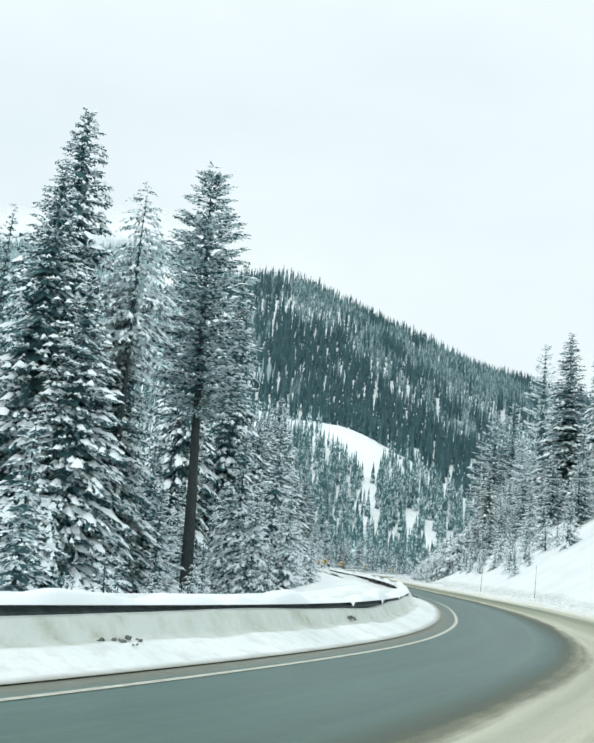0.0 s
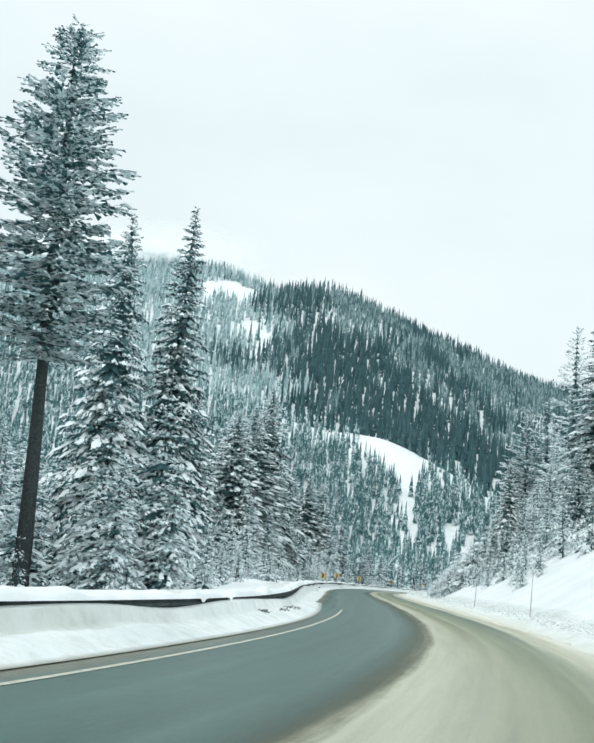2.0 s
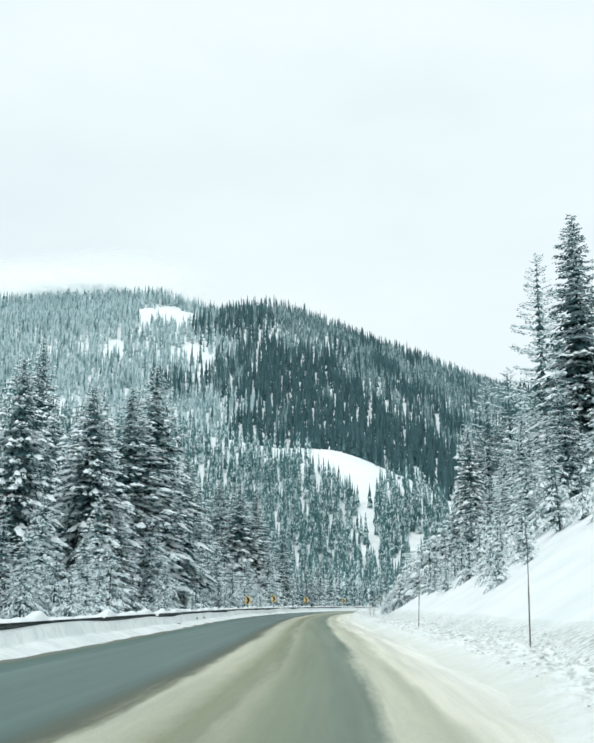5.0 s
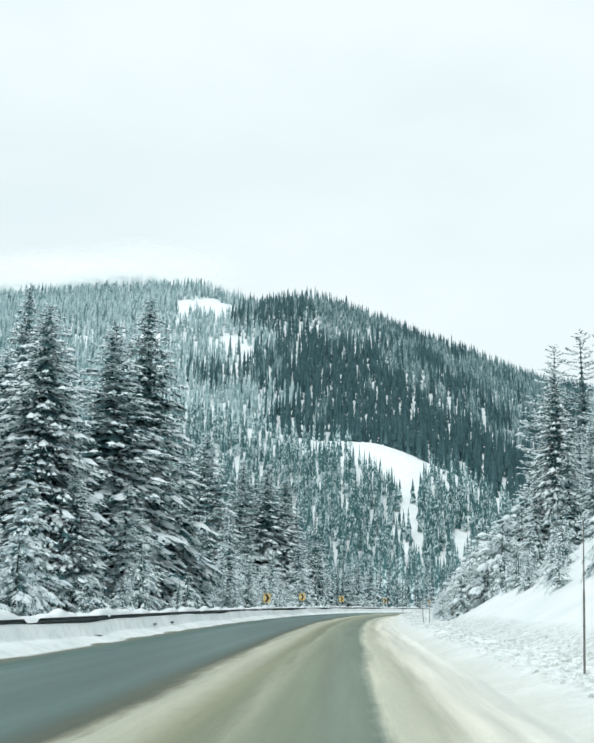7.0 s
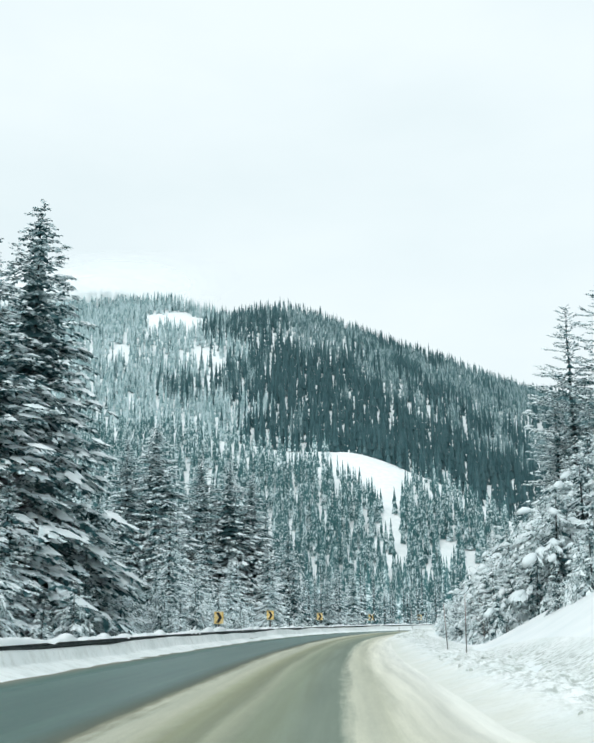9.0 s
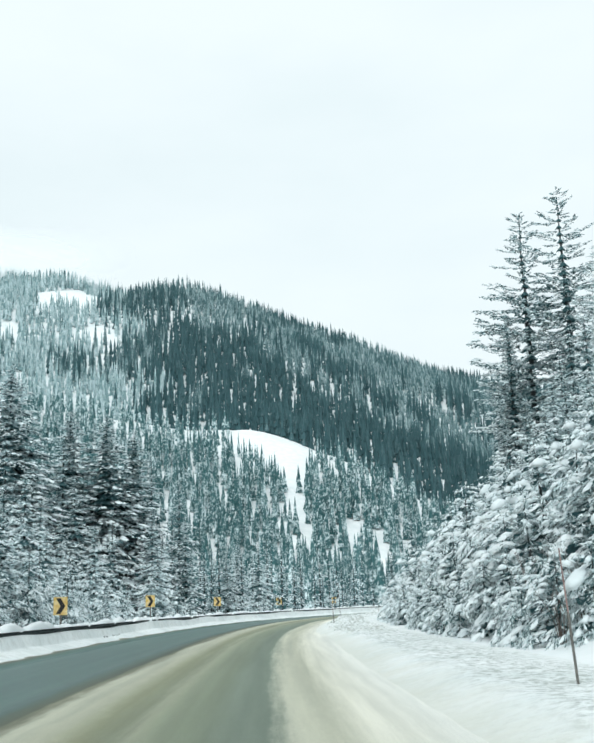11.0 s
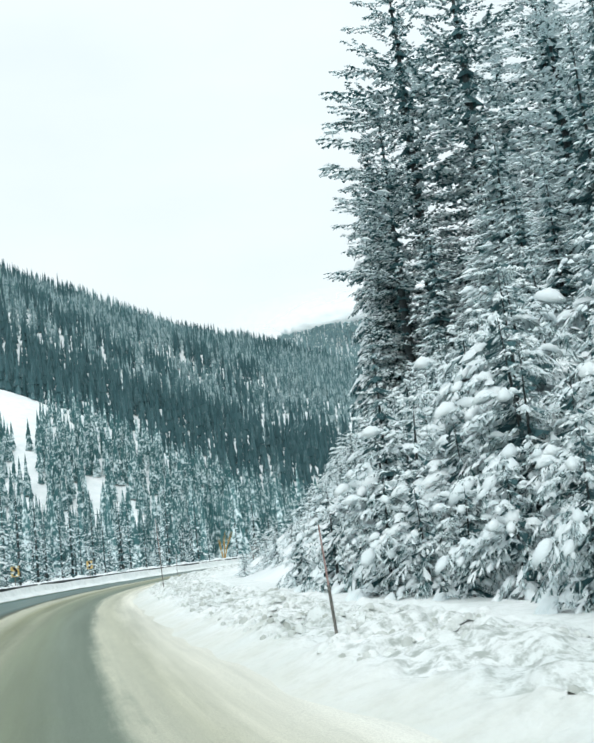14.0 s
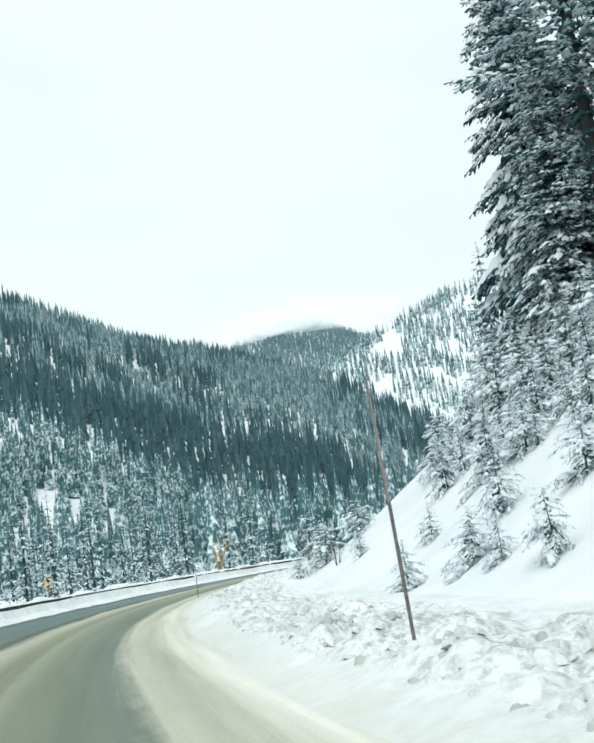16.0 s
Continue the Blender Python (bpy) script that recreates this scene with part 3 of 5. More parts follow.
def conifer(name, label, seed, height, radius, base=0.05, whorls=36, per=7, droop=0.45, lift=0.25, snow=0.8, shape=0.8, needles=None, reach=8, lean=0.0,
            ragged=0.25, finger=0.27, hang=0.6, thick=0.3, trunk_r=None, skirt=0.55, bare_top=0.0, pad=1.0, strip=0.75, slim=1.0, foot=0.12, foot_r=0.65):
    """A conifer of that height: trunk, crown of drooping fingered boughs, snow lying along them."""
    rng = random.Random(seed)
    uni = rng.uniform
    root = tagged(new(name), label, "tree")
    r0 = trunk_r or height * 0.009 + 0.03
    wob = [uni(-0.3, 0.3) * height * 0.01 for _ in range(9)]
    tp, tr = [], []
    for i in range(9):
        u = i / 8
        tp.append((lean * u * height + wob[i] * u, wob[8 - i] * u, u * height * 0.985 - (0.5 if i == 0 else 0)))
        tr.append(r0 * (1 - u) + 0.012)
    part("trunk", tube(tp, tr).mesh("trunk", BARK, True), root)

    def stem(u):
        i = min(int(u * 8), 7)
        f = u * 8 - i
        return (tp[i][0] * (1 - f) + tp[i + 1][0] * f, tp[i][1] * (1 - f) + tp[i + 1][1] * f)
    leaf, white = Heap(), Heap()
    for w in range(whorls):
        u = base + (1 - base) * (1 - (1 - (w + 0.4) / whorls) ** 1.3)
        taper = ((1 - u) / (1 - base)) ** shape
        low = foot_r + (1 - foot_r) * min(1.0, (u - base) / foot)
        n = max(4, int(per * (0.6 + 0.5 * taper)))
        spin = uni(0, 6.28)
        cx, cy = stem(u)
        Lw = max(0.07 * radius, radius * taper * low)
        if skirt and u > base + 0.01:
            # dense inner foliage round the stem
            ring = []
            for k in range(14):
                a = spin + k * 0.4488 + uni(-0.1, 0.1)
                r = Lw * skirt * uni(0.6, 1.2) * (1.0 if k % 2 else 0.55)
                ring.append((cx + r * math.cos(a), cy + r * math.sin(a), u * height - r * (0.3 + droop * 0.4) * uni(0.7, 1.3)))
            leaf.tri(ring + [(cx, cy, u * height + Lw * 0.12)], [(k, (k + 1) % 14, 14) for k in range(14)], 1)
        for k in range(n):
            if rng.random() < ragged * 0.35:
                continue
            az = spin + k * 6.283 / n + uni(-0.4, 0.4)
            L = Lw * uni(1 - ragged, 1 + ragged * 0.5)
            z0 = u * height + uni(-0.5, 0.5) * height / whorls
            up = lift * (0.2 + 1.6 * u * u) - droop * (1 - u) * 0.6 + uni(-0.1, 0.1)
            ca, sa = math.cos(az), math.sin(az)
            m = max(2, int(reach * (0.25 + 0.8 * L / radius)))
            laden = rng.random() < snow and u < 1 - bare_top
            if laden:
                # cushions of snow on the outer half of the bough
                for j in range(2 if L > 0.5 * radius else 1):
                    s = 0.9 - 0.3 * j + uni(-0.18, 0.08)
                    side = uni(-0.25, 0.25)
                    c = (cx + math.cos(az + side) * L * s, cy + math.sin(az + side) * L * s, z0 + L * (up * s - droop * 0.5 * s * s + 0.08 * s ** 4) + 0.04)
                    big = min(uni(0.35, 1.0) ** 1.5 * 1.25 * pad, 1.45)
                    pl, pw = L * 0.105 * big + 0.05, L * 0.055 * big + 0.035
                    dome(white, rng, c, (ca, sa), pl, pw, thick * pw * 1.3 + 0.03, up - droop * s)
                    fringe(leaf, rng, c, (ca, sa), pl, pw, up - droop * s, 7 if reach > 8 else 5, 0.7, 0.22)
            for j in range(m):
                s = 0.14 + 0.86 * ((j + 0.8 * rng.random()) / m) ** 0.85
                fan = (-1 if j % 2 else 1) * uni(0.15, 1.0) * (1.2 - s)
                reachs = L * s
                px, py, pz = cx + math.cos(az + fan * 0.35) * reachs, cy + math.sin(az + fan * 0.35) * reachs, z0 + L * (up * s - droop * 0.5 * s * s + 0.08 * s ** 4)
                l = (L * finger * (1.2 - 0.4 * s) + 0.12) * uni(0.75, 1.3)
                dx, dy = math.cos(az + fan), math.sin(az + fan)
                dz = up - droop * 0.6 * s - 0.12 + uni(-0.15, 0.15)
                wd = l * uni(0.22, 0.36) * slim
                px, py = px - dx * l * 0.3, py - dy * l * 0.3
                for q in range(2):
                    f0, f1 = q * 0.5, q * 0.5 + 0.6
                    for sg in (-1, 1):
                        fm = (f0 + f1) / 2 + uni(0.05, 0.3)
                        ww = sg * wd * uni(0.7, 1.3) * (1.1 - 0.3 * q)
                        leaf.tri([(px + dx * l * f0, py + dy * l * f0, pz + dz * l * f0), (px + dx * l * f1, py + dy * l * f1, pz + dz * l * f1),
                                  (px + dx * l * fm - dy * ww, py + dy * l * fm + dx * ww, pz + dz * l * fm - abs(ww) * hang * uni(0.4, 1.7))], [(0, 1, 2) if sg > 0 else (1, 0, 2)])
                if rng.random() < (strip if laden else 0.08):
                    mx, my, mz = px + dx * l * 0.55, py + dy * l * 0.55, pz + dz * l * 0.55
                    t = thick * wd * uni(0.8, 1.3) + 0.015
                    w2 = wd * uni(0.4, 0.8)
                    f0, f1 = uni(0.0, 0.3), uni(0.7, 1.02)
                    drop = w2 * 0.4
                    white.tri([(px + dx * l * f0, py + dy * l * f0, pz + dz * l * f0 + 0.01), (mx - dy * w2, my + dx * w2, mz - drop), (px + dx * l * f1, py + dy * l * f1, pz + dz * l * f1 - 0.03),
                               (mx + dy * w2, my - dx * w2, mz - drop), (mx - dx * l * 0.15, my - dy * l * 0.15, mz - dz * l * 0.15 + t), (mx + dx * l * 0.2, my + dy * l * 0.2, mz + dz * l * 0.2 + t * 0.8)],
                              [(0, 4, 1), (1, 4, 5), (1, 5, 2), (2, 5, 3), (3, 5, 4), (3, 4, 0)])
    part("crown", leaf.mesh("crown", [needles or NEEDLE, INNER]), root)
    if white.f:
        tagged(part("snow_load", white.mesh("snow_load", SNOW_BOUGH, True), root, "snow lying on the branches"), kind="stuff")
    return root


def lump(h, rng, c, d, l, w, t, dz):
    """A soft lump of snow that bends over the bough it lies on: l along the direction d, w across."""
    dx, dy = d
    vv, m = [], 8
    for ring, (fr_, up) in enumerate(((0.85, -0.45), (1.0, 0.05), (0.72, 0.75))):
        for k in range(m):
            a = k * 2 * math.pi / m + ring * 0.3
            p, q = math.cos(a) * l * fr_ * rng.uniform(0.8, 1.2), math.sin(a) * w * fr_ * rng.uniform(0.8, 1.2)
            vv.append((c[0] + dx * p - dy * q, c[1] + dy * p + dx * q, c[2] + dz * p - 0.35 * max(p, 0) ** 2 / l + t * up * rng.uniform(0.8, 1.2) - abs(q) * 0.5))
    vv.append((c[0] + dx * l * 0.1, c[1] + dy * l * 0.1, c[2] + t * 1.05))
    ff = []
    for k in range(m):
        n = (k + 1) % m
        for r_ in (0, m):
            ff += [(r_ + k, r_ + n, r_ + m + k), (r_ + n, r_ + m + n, r_ + m + k)]
        ff.append((2 * m + k, 2 * m + n, 3 * m))
    h.tri(vv, ff)


def laden_fir(name, label, seed, height, radius, whorls=10, per=5, shape=0.7, lift=0.5, droop=0.8, snow=0.5, twigs=7, heavy=0.3, needles=None, ragged=0.4, spray=0.34):
    """A young fir whose boughs rise from the stem and bow down under the snow: trunk, sprays of narrow twigs, lumps of snow along them."""
    rng = random.Random(seed)
    uni = rng.uniform
    root = tagged(new(name), label, "tree")
    tilt, turn_ = uni(0.0, 0.07), uni(0, 6.28)
    pts = [(tilt * z_ * math.cos(turn_), tilt * z_ * math.sin(turn_), z_) for z_ in (-0.4, height * 0.35, height * 0.7, height * 0.96)]
    part("trunk", tube(pts, [0.017 * height, 0.01 * height, 0.005 * height, 0.003], 6).mesh("trunk", BARK, True), root)
    leaf, white = Heap(), Heap()
    for w in range(whorls):
        u = 0.03 + 0.94 * (w + uni(0.1, 0.9)) / whorls
        cx, cy = tilt * u * height * math.cos(turn_), tilt * u * height * math.sin(turn_)
        Lw = max(0.17 * radius, radius * (1 - u) ** shape * (0.8 + 0.2 * min(1, u / 0.15)))
        spin = uni(0, 6.28)
        for k in range(14):
            # shaded inner sprays that hang round the stem
            a, r = spin + k * 2.4 + uni(-0.4, 0.4), Lw * uni(0.15, 0.45)
            z0 = u * height + uni(-0.05, 0.05) * height
            ca, sa, wd = math.cos(a), math.sin(a), Lw * uni(0.03, 0.08)
            leaf.tri([(cx + ca * 0.03, cy + sa * 0.03, z0), (cx + ca * r - sa * wd, cy + sa * r + ca * wd, z0 - r * uni(0.2, 0.7)), (cx + ca * r * 0.9 + sa * wd, cy + sa * r * 0.9 - ca * wd, z0 - r * uni(0.4, 0.9))], [(0, 1, 2)], 1)
        n = max(3, int(per * (0.7 + 0.5 * (1 - u))))
        for k in range(n):
            az = spin + k * 6.283 / n + uni(-0.45, 0.45)
            L = Lw * uni(1 - ragged, 1 + 0.5 * ragged)
            z0 = u * height + uni(-0.03, 0.03) * height
            up, sag = lift * (0.25 + 0.9 * u) + uni(-0.15, 0.15), droop * (1.1 - 0.6 * u) * uni(0.6, 1.25)

            def at(q):
                return cx + math.cos(az) * L * q, cy + math.sin(az) * L * q, z0 + L * (up * q - sag * q * q * 0.75)
            m = max(3, int(twigs * (0.35 + 0.75 * L / radius)))
            loaded = rng.random() < 0.75
            for j in range(m + 1):
                q = 1.0 if j == m else 0.2 + 0.78 * (j + rng.random()) / m
                px, py, pz = at(q * 0.92)
                fan = 0.0 if j == m else (-1 if j % 2 else 1) * uni(0.45, 1.05)
                l = (spray * L * (1.2 - 0.65 * q) + 0.02 * height) * uni(0.7, 1.3)
                dx, dy, dz = math.cos(az + fan), math.sin(az + fan), up - 1.5 * sag * q - uni(0.05, 0.55)
                wd = l * uni(0.07, 0.13)
                tip = (px + dx * l, py + dy * l, pz + dz * l)
                f = uni(0.4, 0.6)
                mid = (px + dx * l * f, py + dy * l * f, pz + dz * l * f)
                leaf.tri([(px - dy * wd * 0.4, py + dx * wd * 0.4, pz), (px + dy * wd * 0.4, py - dx * wd * 0.4, pz - wd * 0.4), tip], [(0, 1, 2)])
                for i in range(6):
                    sg, g = (-1 if i % 2 else 1), 0.08 + 0.14 * i + uni(-0.05, 0.05)
                    e_ = uni(0.26, 0.48) * l * (1.1 - 0.6 * g)
                    bx, by, bz = px + dx * l * g, py + dy * l * g, pz + dz * l * g
                    ex, ey = dx * 0.8 - sg * dy * 0.6, dy * 0.8 + sg * dx * 0.6
                    leaf.tri([(bx, by, bz), (bx + dx * l * 0.13, by + dy * l * 0.13, bz + dz * l * 0.13), (bx + ex * e_, by + ey * e_, bz + (dz - uni(0.0, 0.8)) * e_)], [(0, 1, 2)])
                if rng.random() < (snow if loaded else snow * 0.4):
                    # a strip of snow along the twig
                    t, w2, f0, f1 = wd * uni(0.8, 1.6) + 0.012, wd * uni(0.9, 2.0) + 0.008, uni(0.0, 0.3), uni(0.65, 0.95)
                    white.tri([(px + dx * l * f0, py + dy * l * f0, pz + dz * l * f0 + 0.01), (mid[0] - dy * w2, mid[1] + dx * w2, mid[2] - w2 * 0.5), (px + dx * l * f1, py + dy * l * f1, pz + dz * l * f1),
                               (mid[0] + dy * w2, mid[1] - dx * w2, mid[2] - w2 * 0.5), (mid[0] - dx * l * 0.14, mid[1] - dy * l * 0.14, mid[2] - dz * l * 0.14 + t), (mid[0] + dx * l * 0.18, mid[1] + dy * l * 0.18, mid[2] + dz * l * 0.18 + t * 0.8)],
                              [(0, 4, 1), (1, 4, 5), (1, 5, 2), (2, 5, 3), (3, 5, 4), (3, 4, 0)])
            if loaded and rng.random() < heavy:
                # heavy pillows bowed over the outer part of the bough
                for q in (uni(0.45, 0.7), uni(0.75, 1.0)):
                    px, py, pz = at(q)
                    side = uni(-0.5, 0.5)
                    big = uni(0.35, 0.8) if rng.random() < 0.88 else uni(0.9, 1.4)
                    lump(white, rng, (px, py, pz + 0.02), (math.cos(az + side), math.sin(az + side)), min(L * 0.2 * big, 0.4), min(L * 0.15 * big, 0.27), min(L * 0.1 * big, 0.16), max(up - 1.6 * sag * q, -0.75))
    part("crown", leaf.mesh("crown", [needles or NEEDLE_FROST, INNER]), root)
    tagged(part("snow_load", white.mesh("snow_load", SNOW_BOUGH, True), root, "snow lying on the branches"), kind="stuff")
    return root


H0 = 20.0
DEAD = needle_material("frosted_twigs", (0.10, 0.13, 0.135), (0.22, 0.26, 0.26), 0.3)
SPRUCES = [
    conifer("spruce_tree", "tall dark spruce with snow on drooping boughs", 1, H0, 4.8, 0.02, 38, 12, 0.5, snow=0.85, pad=1.7, shape=0.66, reach=12, finger=0.17, skirt=0.62),
    conifer("spruce_tree", "slender dark spruce with snow on its boughs", 2, H0, 3.5, 0.03, 40, 12, 0.48, snow=0.75, shape=0.66, reach=12, finger=0.2, pad=1.6, skirt=0.62),
    conifer("spruce_tree", "broad snow-laden spruce tree beside the road", 3, H0, 4.7, 0.01, 38, 12, 0.55, snow=0.9, pad=1.8, shape=0.6, thick=0.5, reach=13, finger=0.16, skirt=0.62),
    conifer("spruce_tree", "narrow ragged spruce with light snow", 4, H0, 2.5, 0.05, 36, 8, 0.45, snow=0.45, shape=0.62, ragged=0.4, reach=6, skirt=0.62),
]
MIDS = [
    conifer("spruce_tree", "snow-covered spruce in the roadside wood", 5, H0, 4.3, 0.02, 21, 8, 0.5, snow=0.75, needles=NEEDLE_FROST, reach=6, finger=0.25, shape=0.7, skirt=0.62, pad=1.2),
    conifer("spruce_tree", "dark spruce with light snow in the roadside wood", 6, H0, 3.9, 0.03, 21, 8, 0.48, snow=0.6, reach=6, finger=0.23, shape=0.68, skirt=0.62, pad=1.1),
    conifer("spruce_tree", "snow-laden spruce in the roadside wood", 7, H0, 4.7, 0.02, 20, 8, 0.55, snow=0.85, needles=NEEDLE_FROST, reach=6, finger=0.24, shape=0.7, thick=0.5, skirt=0.62, pad=1.2, strip=0.7),
]
LOWS = [
    conifer("spruce_tree", "dark spruce flecked with snow beyond the bend", 8, H0, 3.2, 0.03, 13, 5, 0.45, snow=0.35, reach=3, finger=0.42, shape=0.72, skirt=0.55),
    conifer("spruce_tree", "snow-flecked spruce beyond the bend", 9, H0, 2.9, 0.03, 13, 5, 0.45, snow=0.55, reach=3, finger=0.42, shape=0.72, skirt=0.55),
]
PINES = [
    conifer("pine_tree", "tall leaning pine with a bare lower trunk", 11, H0, 3.0, 0.42, 30, 12, 0.1, 0.2, 0.55, 0.5, NEEDLE_PINE, 18, -0.05, 0.32, 0.16, 0.4, 0.3, 0.29, 0.2, pad=0.9, slim=0.95),
    conifer("pine_tree", "tall pine with layered snowy branches", 12, H0, 4.2, 0.22, 29, 8, 0.10, 0.20, 0.8, 0.55, NEEDLE_FROST, 15, 0.0, 0.4, 0.13, 0.4, 0.3, 0.32, 0.28, pad=0.8, slim=1.1),
    conifer("pine_tree", "tall open pine with layered snowy branches", 13, H0, 4.6, 0.20, 27, 8, 0.06, 0.18, 0.65, 0.55, NEEDLE_PINE, 15, 0.0, 0.45, 0.13, 0.4, 0.3, 0.34, 0.28, pad=0.8, slim=1.1),
    conifer("pine_tree", "half-dead conifer with bare frosted drooping twigs", 14, H0, 2.4, 0.6, 20, 9, 0.75, 0.1, 0.3, 0.5, DEAD, 8, 0.02, 0.35, 0.3, 1.3, 0.2, 0.16, 0.12, bare_top=0.1, slim=0.6),
    conifer("pine_tree", "tall dark pine with fine needles and layered snow", 15, H0, 5.6, 0.12, 30, 8, 0.10, 0.20, 0.75, 0.6, NEEDLE_PINE, 30, 0.0, 0.5, 0.09, 0.45, 0.4, 0.33, 0.16, pad=0.9, slim=1.05, foot=0.4, foot_r=0.35),
]
SAPLINGS = [
    laden_fir("fir_sapling", "young fir bent under heavy clumps of snow", 21, 6.0, 2.1, 11, 6, 0.6, 0.55, 1.05, 0.65, 9, 0.3, ragged=0.5),
    laden_fir("fir_sapling", "bushy young fir loaded with snow", 22, 6.0, 2.6, 11, 6, 0.5, 0.75, 1.15, 0.6, 11, 0.5, ragged=0.6, spray=0.27),
    laden_fir("fir_sapling", "small upright fir dusted with snow", 23, 6.0, 1.5, 14, 5, 0.8, 0.35, 0.6, 0.5, 6, 0.15, ragged=0.3),
    laden_fir("fir_sapling", "drooping fir bough-deep in snow above the shoulder", 24, 6.0, 2.4, 12, 6, 0.55, 0.65, 1.3, 0.6, 12, 0.55, ragged=0.65, spray=0.26),
]
STOCKS = SPRUCES + MIDS + PINES + SAPLINGS
for i, stock in enumerate(STOCKS):
    stock.location = (-60.0, -160.0 - 8 * i, float(terrain(-60.0, -160.0 - 8 * i)))
plant = random.Random(77)


def grove(name, label, spots, stocks):
    """Many copies of simple trees joined in one mesh. spots: x, y, height, width factor, turn, which."""
    V, Fc, Sl, mats, base = [], [], [], [], 0
    for st in stocks:
        for ob in st.children:
            for m in ob.data.materials:
                if m not in mats:
                    mats.append(m)
    arrays = []
    for st in stocks:
        group = []
        for ob in st.children:
            me = ob.data
            v = np.empty(len(me.vertices) * 3, np.float32)
            me.vertices.foreach_get("co", v)
            f = np.empty(len(me.loops), np.int32)
            me.loops.foreach_get("vertex_index", f)
            s = np.empty(len(me.polygons), np.int32)
            me.polygons.foreach_get("material_index", s)
            s = np.array([mats.index(m) for m in me.materials])[s]
            group.append((v.reshape(-1, 3), f.reshape(-1, 3), s))
        arrays.append(group)
    for x, y, tall, wide, turn, which in spots:
        g = float(terrain(x, y)) - 0.2
        s, c, n = tall / H0, math.cos(turn), math.sin(turn)
        for v, f, sl in arrays[which]:
            w = s * wide
            V.append(np.stack([x + w * (c * v[:, 0] - n * v[:, 1]), y + w * (n * v[:, 0] + c * v[:, 1]), g + s * v[:, 2]], 1))
            Fc.append(f + base)
            Sl.append(sl)
            base += len(v)
    return tagged(new(name, mesh_of(name, np.concatenate(V), np.concatenate(Fc), mats, np.concatenate(Sl))), label, "forest", kind="stuff")


def put(stock, x, y, top=None, tall=None, wide=1.0, turn=None, group=""):
    """Stands a copy of a tree at x, y: with its tip at the height top, or tall metres high."""
    g = float(terrain(x, y)) - 0.15
    h0 = 6.0 if stock in SAPLINGS else H0
    tall = tall or (top - g)
    s = tall / h0
    w = s * wide
    m = Matrix.LocRotScale((x, y, g), Euler((0, 0, plant.uniform(0, 6.28) if turn is None else turn)), (w, w, s))
    o = copy_thing(stock, m)
    if group:
        tagged(o, group=group)
    return o


S, P, F, M = SPRUCES, PINES, SAPLINGS, MIDS
HEROES_LEFT = [
    (S[2], -28.1, -6.2, 26.2, 0.8), (S[0], -27.3, -11.2, 21.0, 0.85), (S[2], -24.6, -12.4, 14.5, 1.0), (S[3], -32.6, -4.1, 20.8, 0.8), (S[3], -34.0, -2.5, 19.8, 0.8),
    (P[3], -23.6, -6.2, 21.8, 0.95), (S[1], -25.6, -3.5, 17.3, 1.1), (S[1], -24.3, -4.8, 16.8, 0.95), (S[1], -28.8, 9.7, 20.6, 1.0), (P[0], -21.1, 5.3, 27.8, 1.0), (M[2], -18.4, 7.0, 9.8, 1.15), (M[0], -16.3, 9.5, 10.8, 1.1), (M[2], -15.0, 7.6, 6.4, 1.2), (M[2], -17.0, 5.0, 6.2, 1.25), (M[2], -13.4, 9.0, 3.0, 1.3), (M[0], -23.6, 2.5, 8.5, 1.1), (M[2], -24.6, -0.5, 6.5, 1.2), (S[1], -25.2, 43.3, 32.1, 0.8),
    (S[0], -28.9, 37.4, 29.2, 0.7), (S[2], -27.9, 84.2, 19.8, 1.2), (S[2], -33.4, 90.5, 19.4, 1.15), (S[0], -23.6, 80.3, 9.2, 1.2),
    (S[2], -26.6, 81.5, 20.2, 1.15), (S[0], -27.5, 98.0, 23.6, 1.4), (S[0], -26.2, 103.5, 27.3, 1.1), (S[0], -49.9, 132.1, 38.1, 0.8),
    (S[2], -30.5, 74.0, 21.2, 1.0), (S[0], -38.3, 180.8, 27.8, 1.35), (S[0], -29.9, 191.0, 24.0, 1.3), (S[1], -41.0, 176.0, 25.0, 1.5), (S[1], -34.0, 190.0, 24.5, 1.5),
    (M[1], -33.0, 183.0, 20.5, 1.2), (M[1], -25.5, 197.0, 20.0, 1.2), (M[1], -36.0, 172.0, 21.0, 1.2), (S[1], -27.2, 194.0, 22.5, 1.4), (M[1], -22.5, 200.0, 17.0, 1.2), (M[1], -30.5, 178.0, 15.0, 1.3),
]
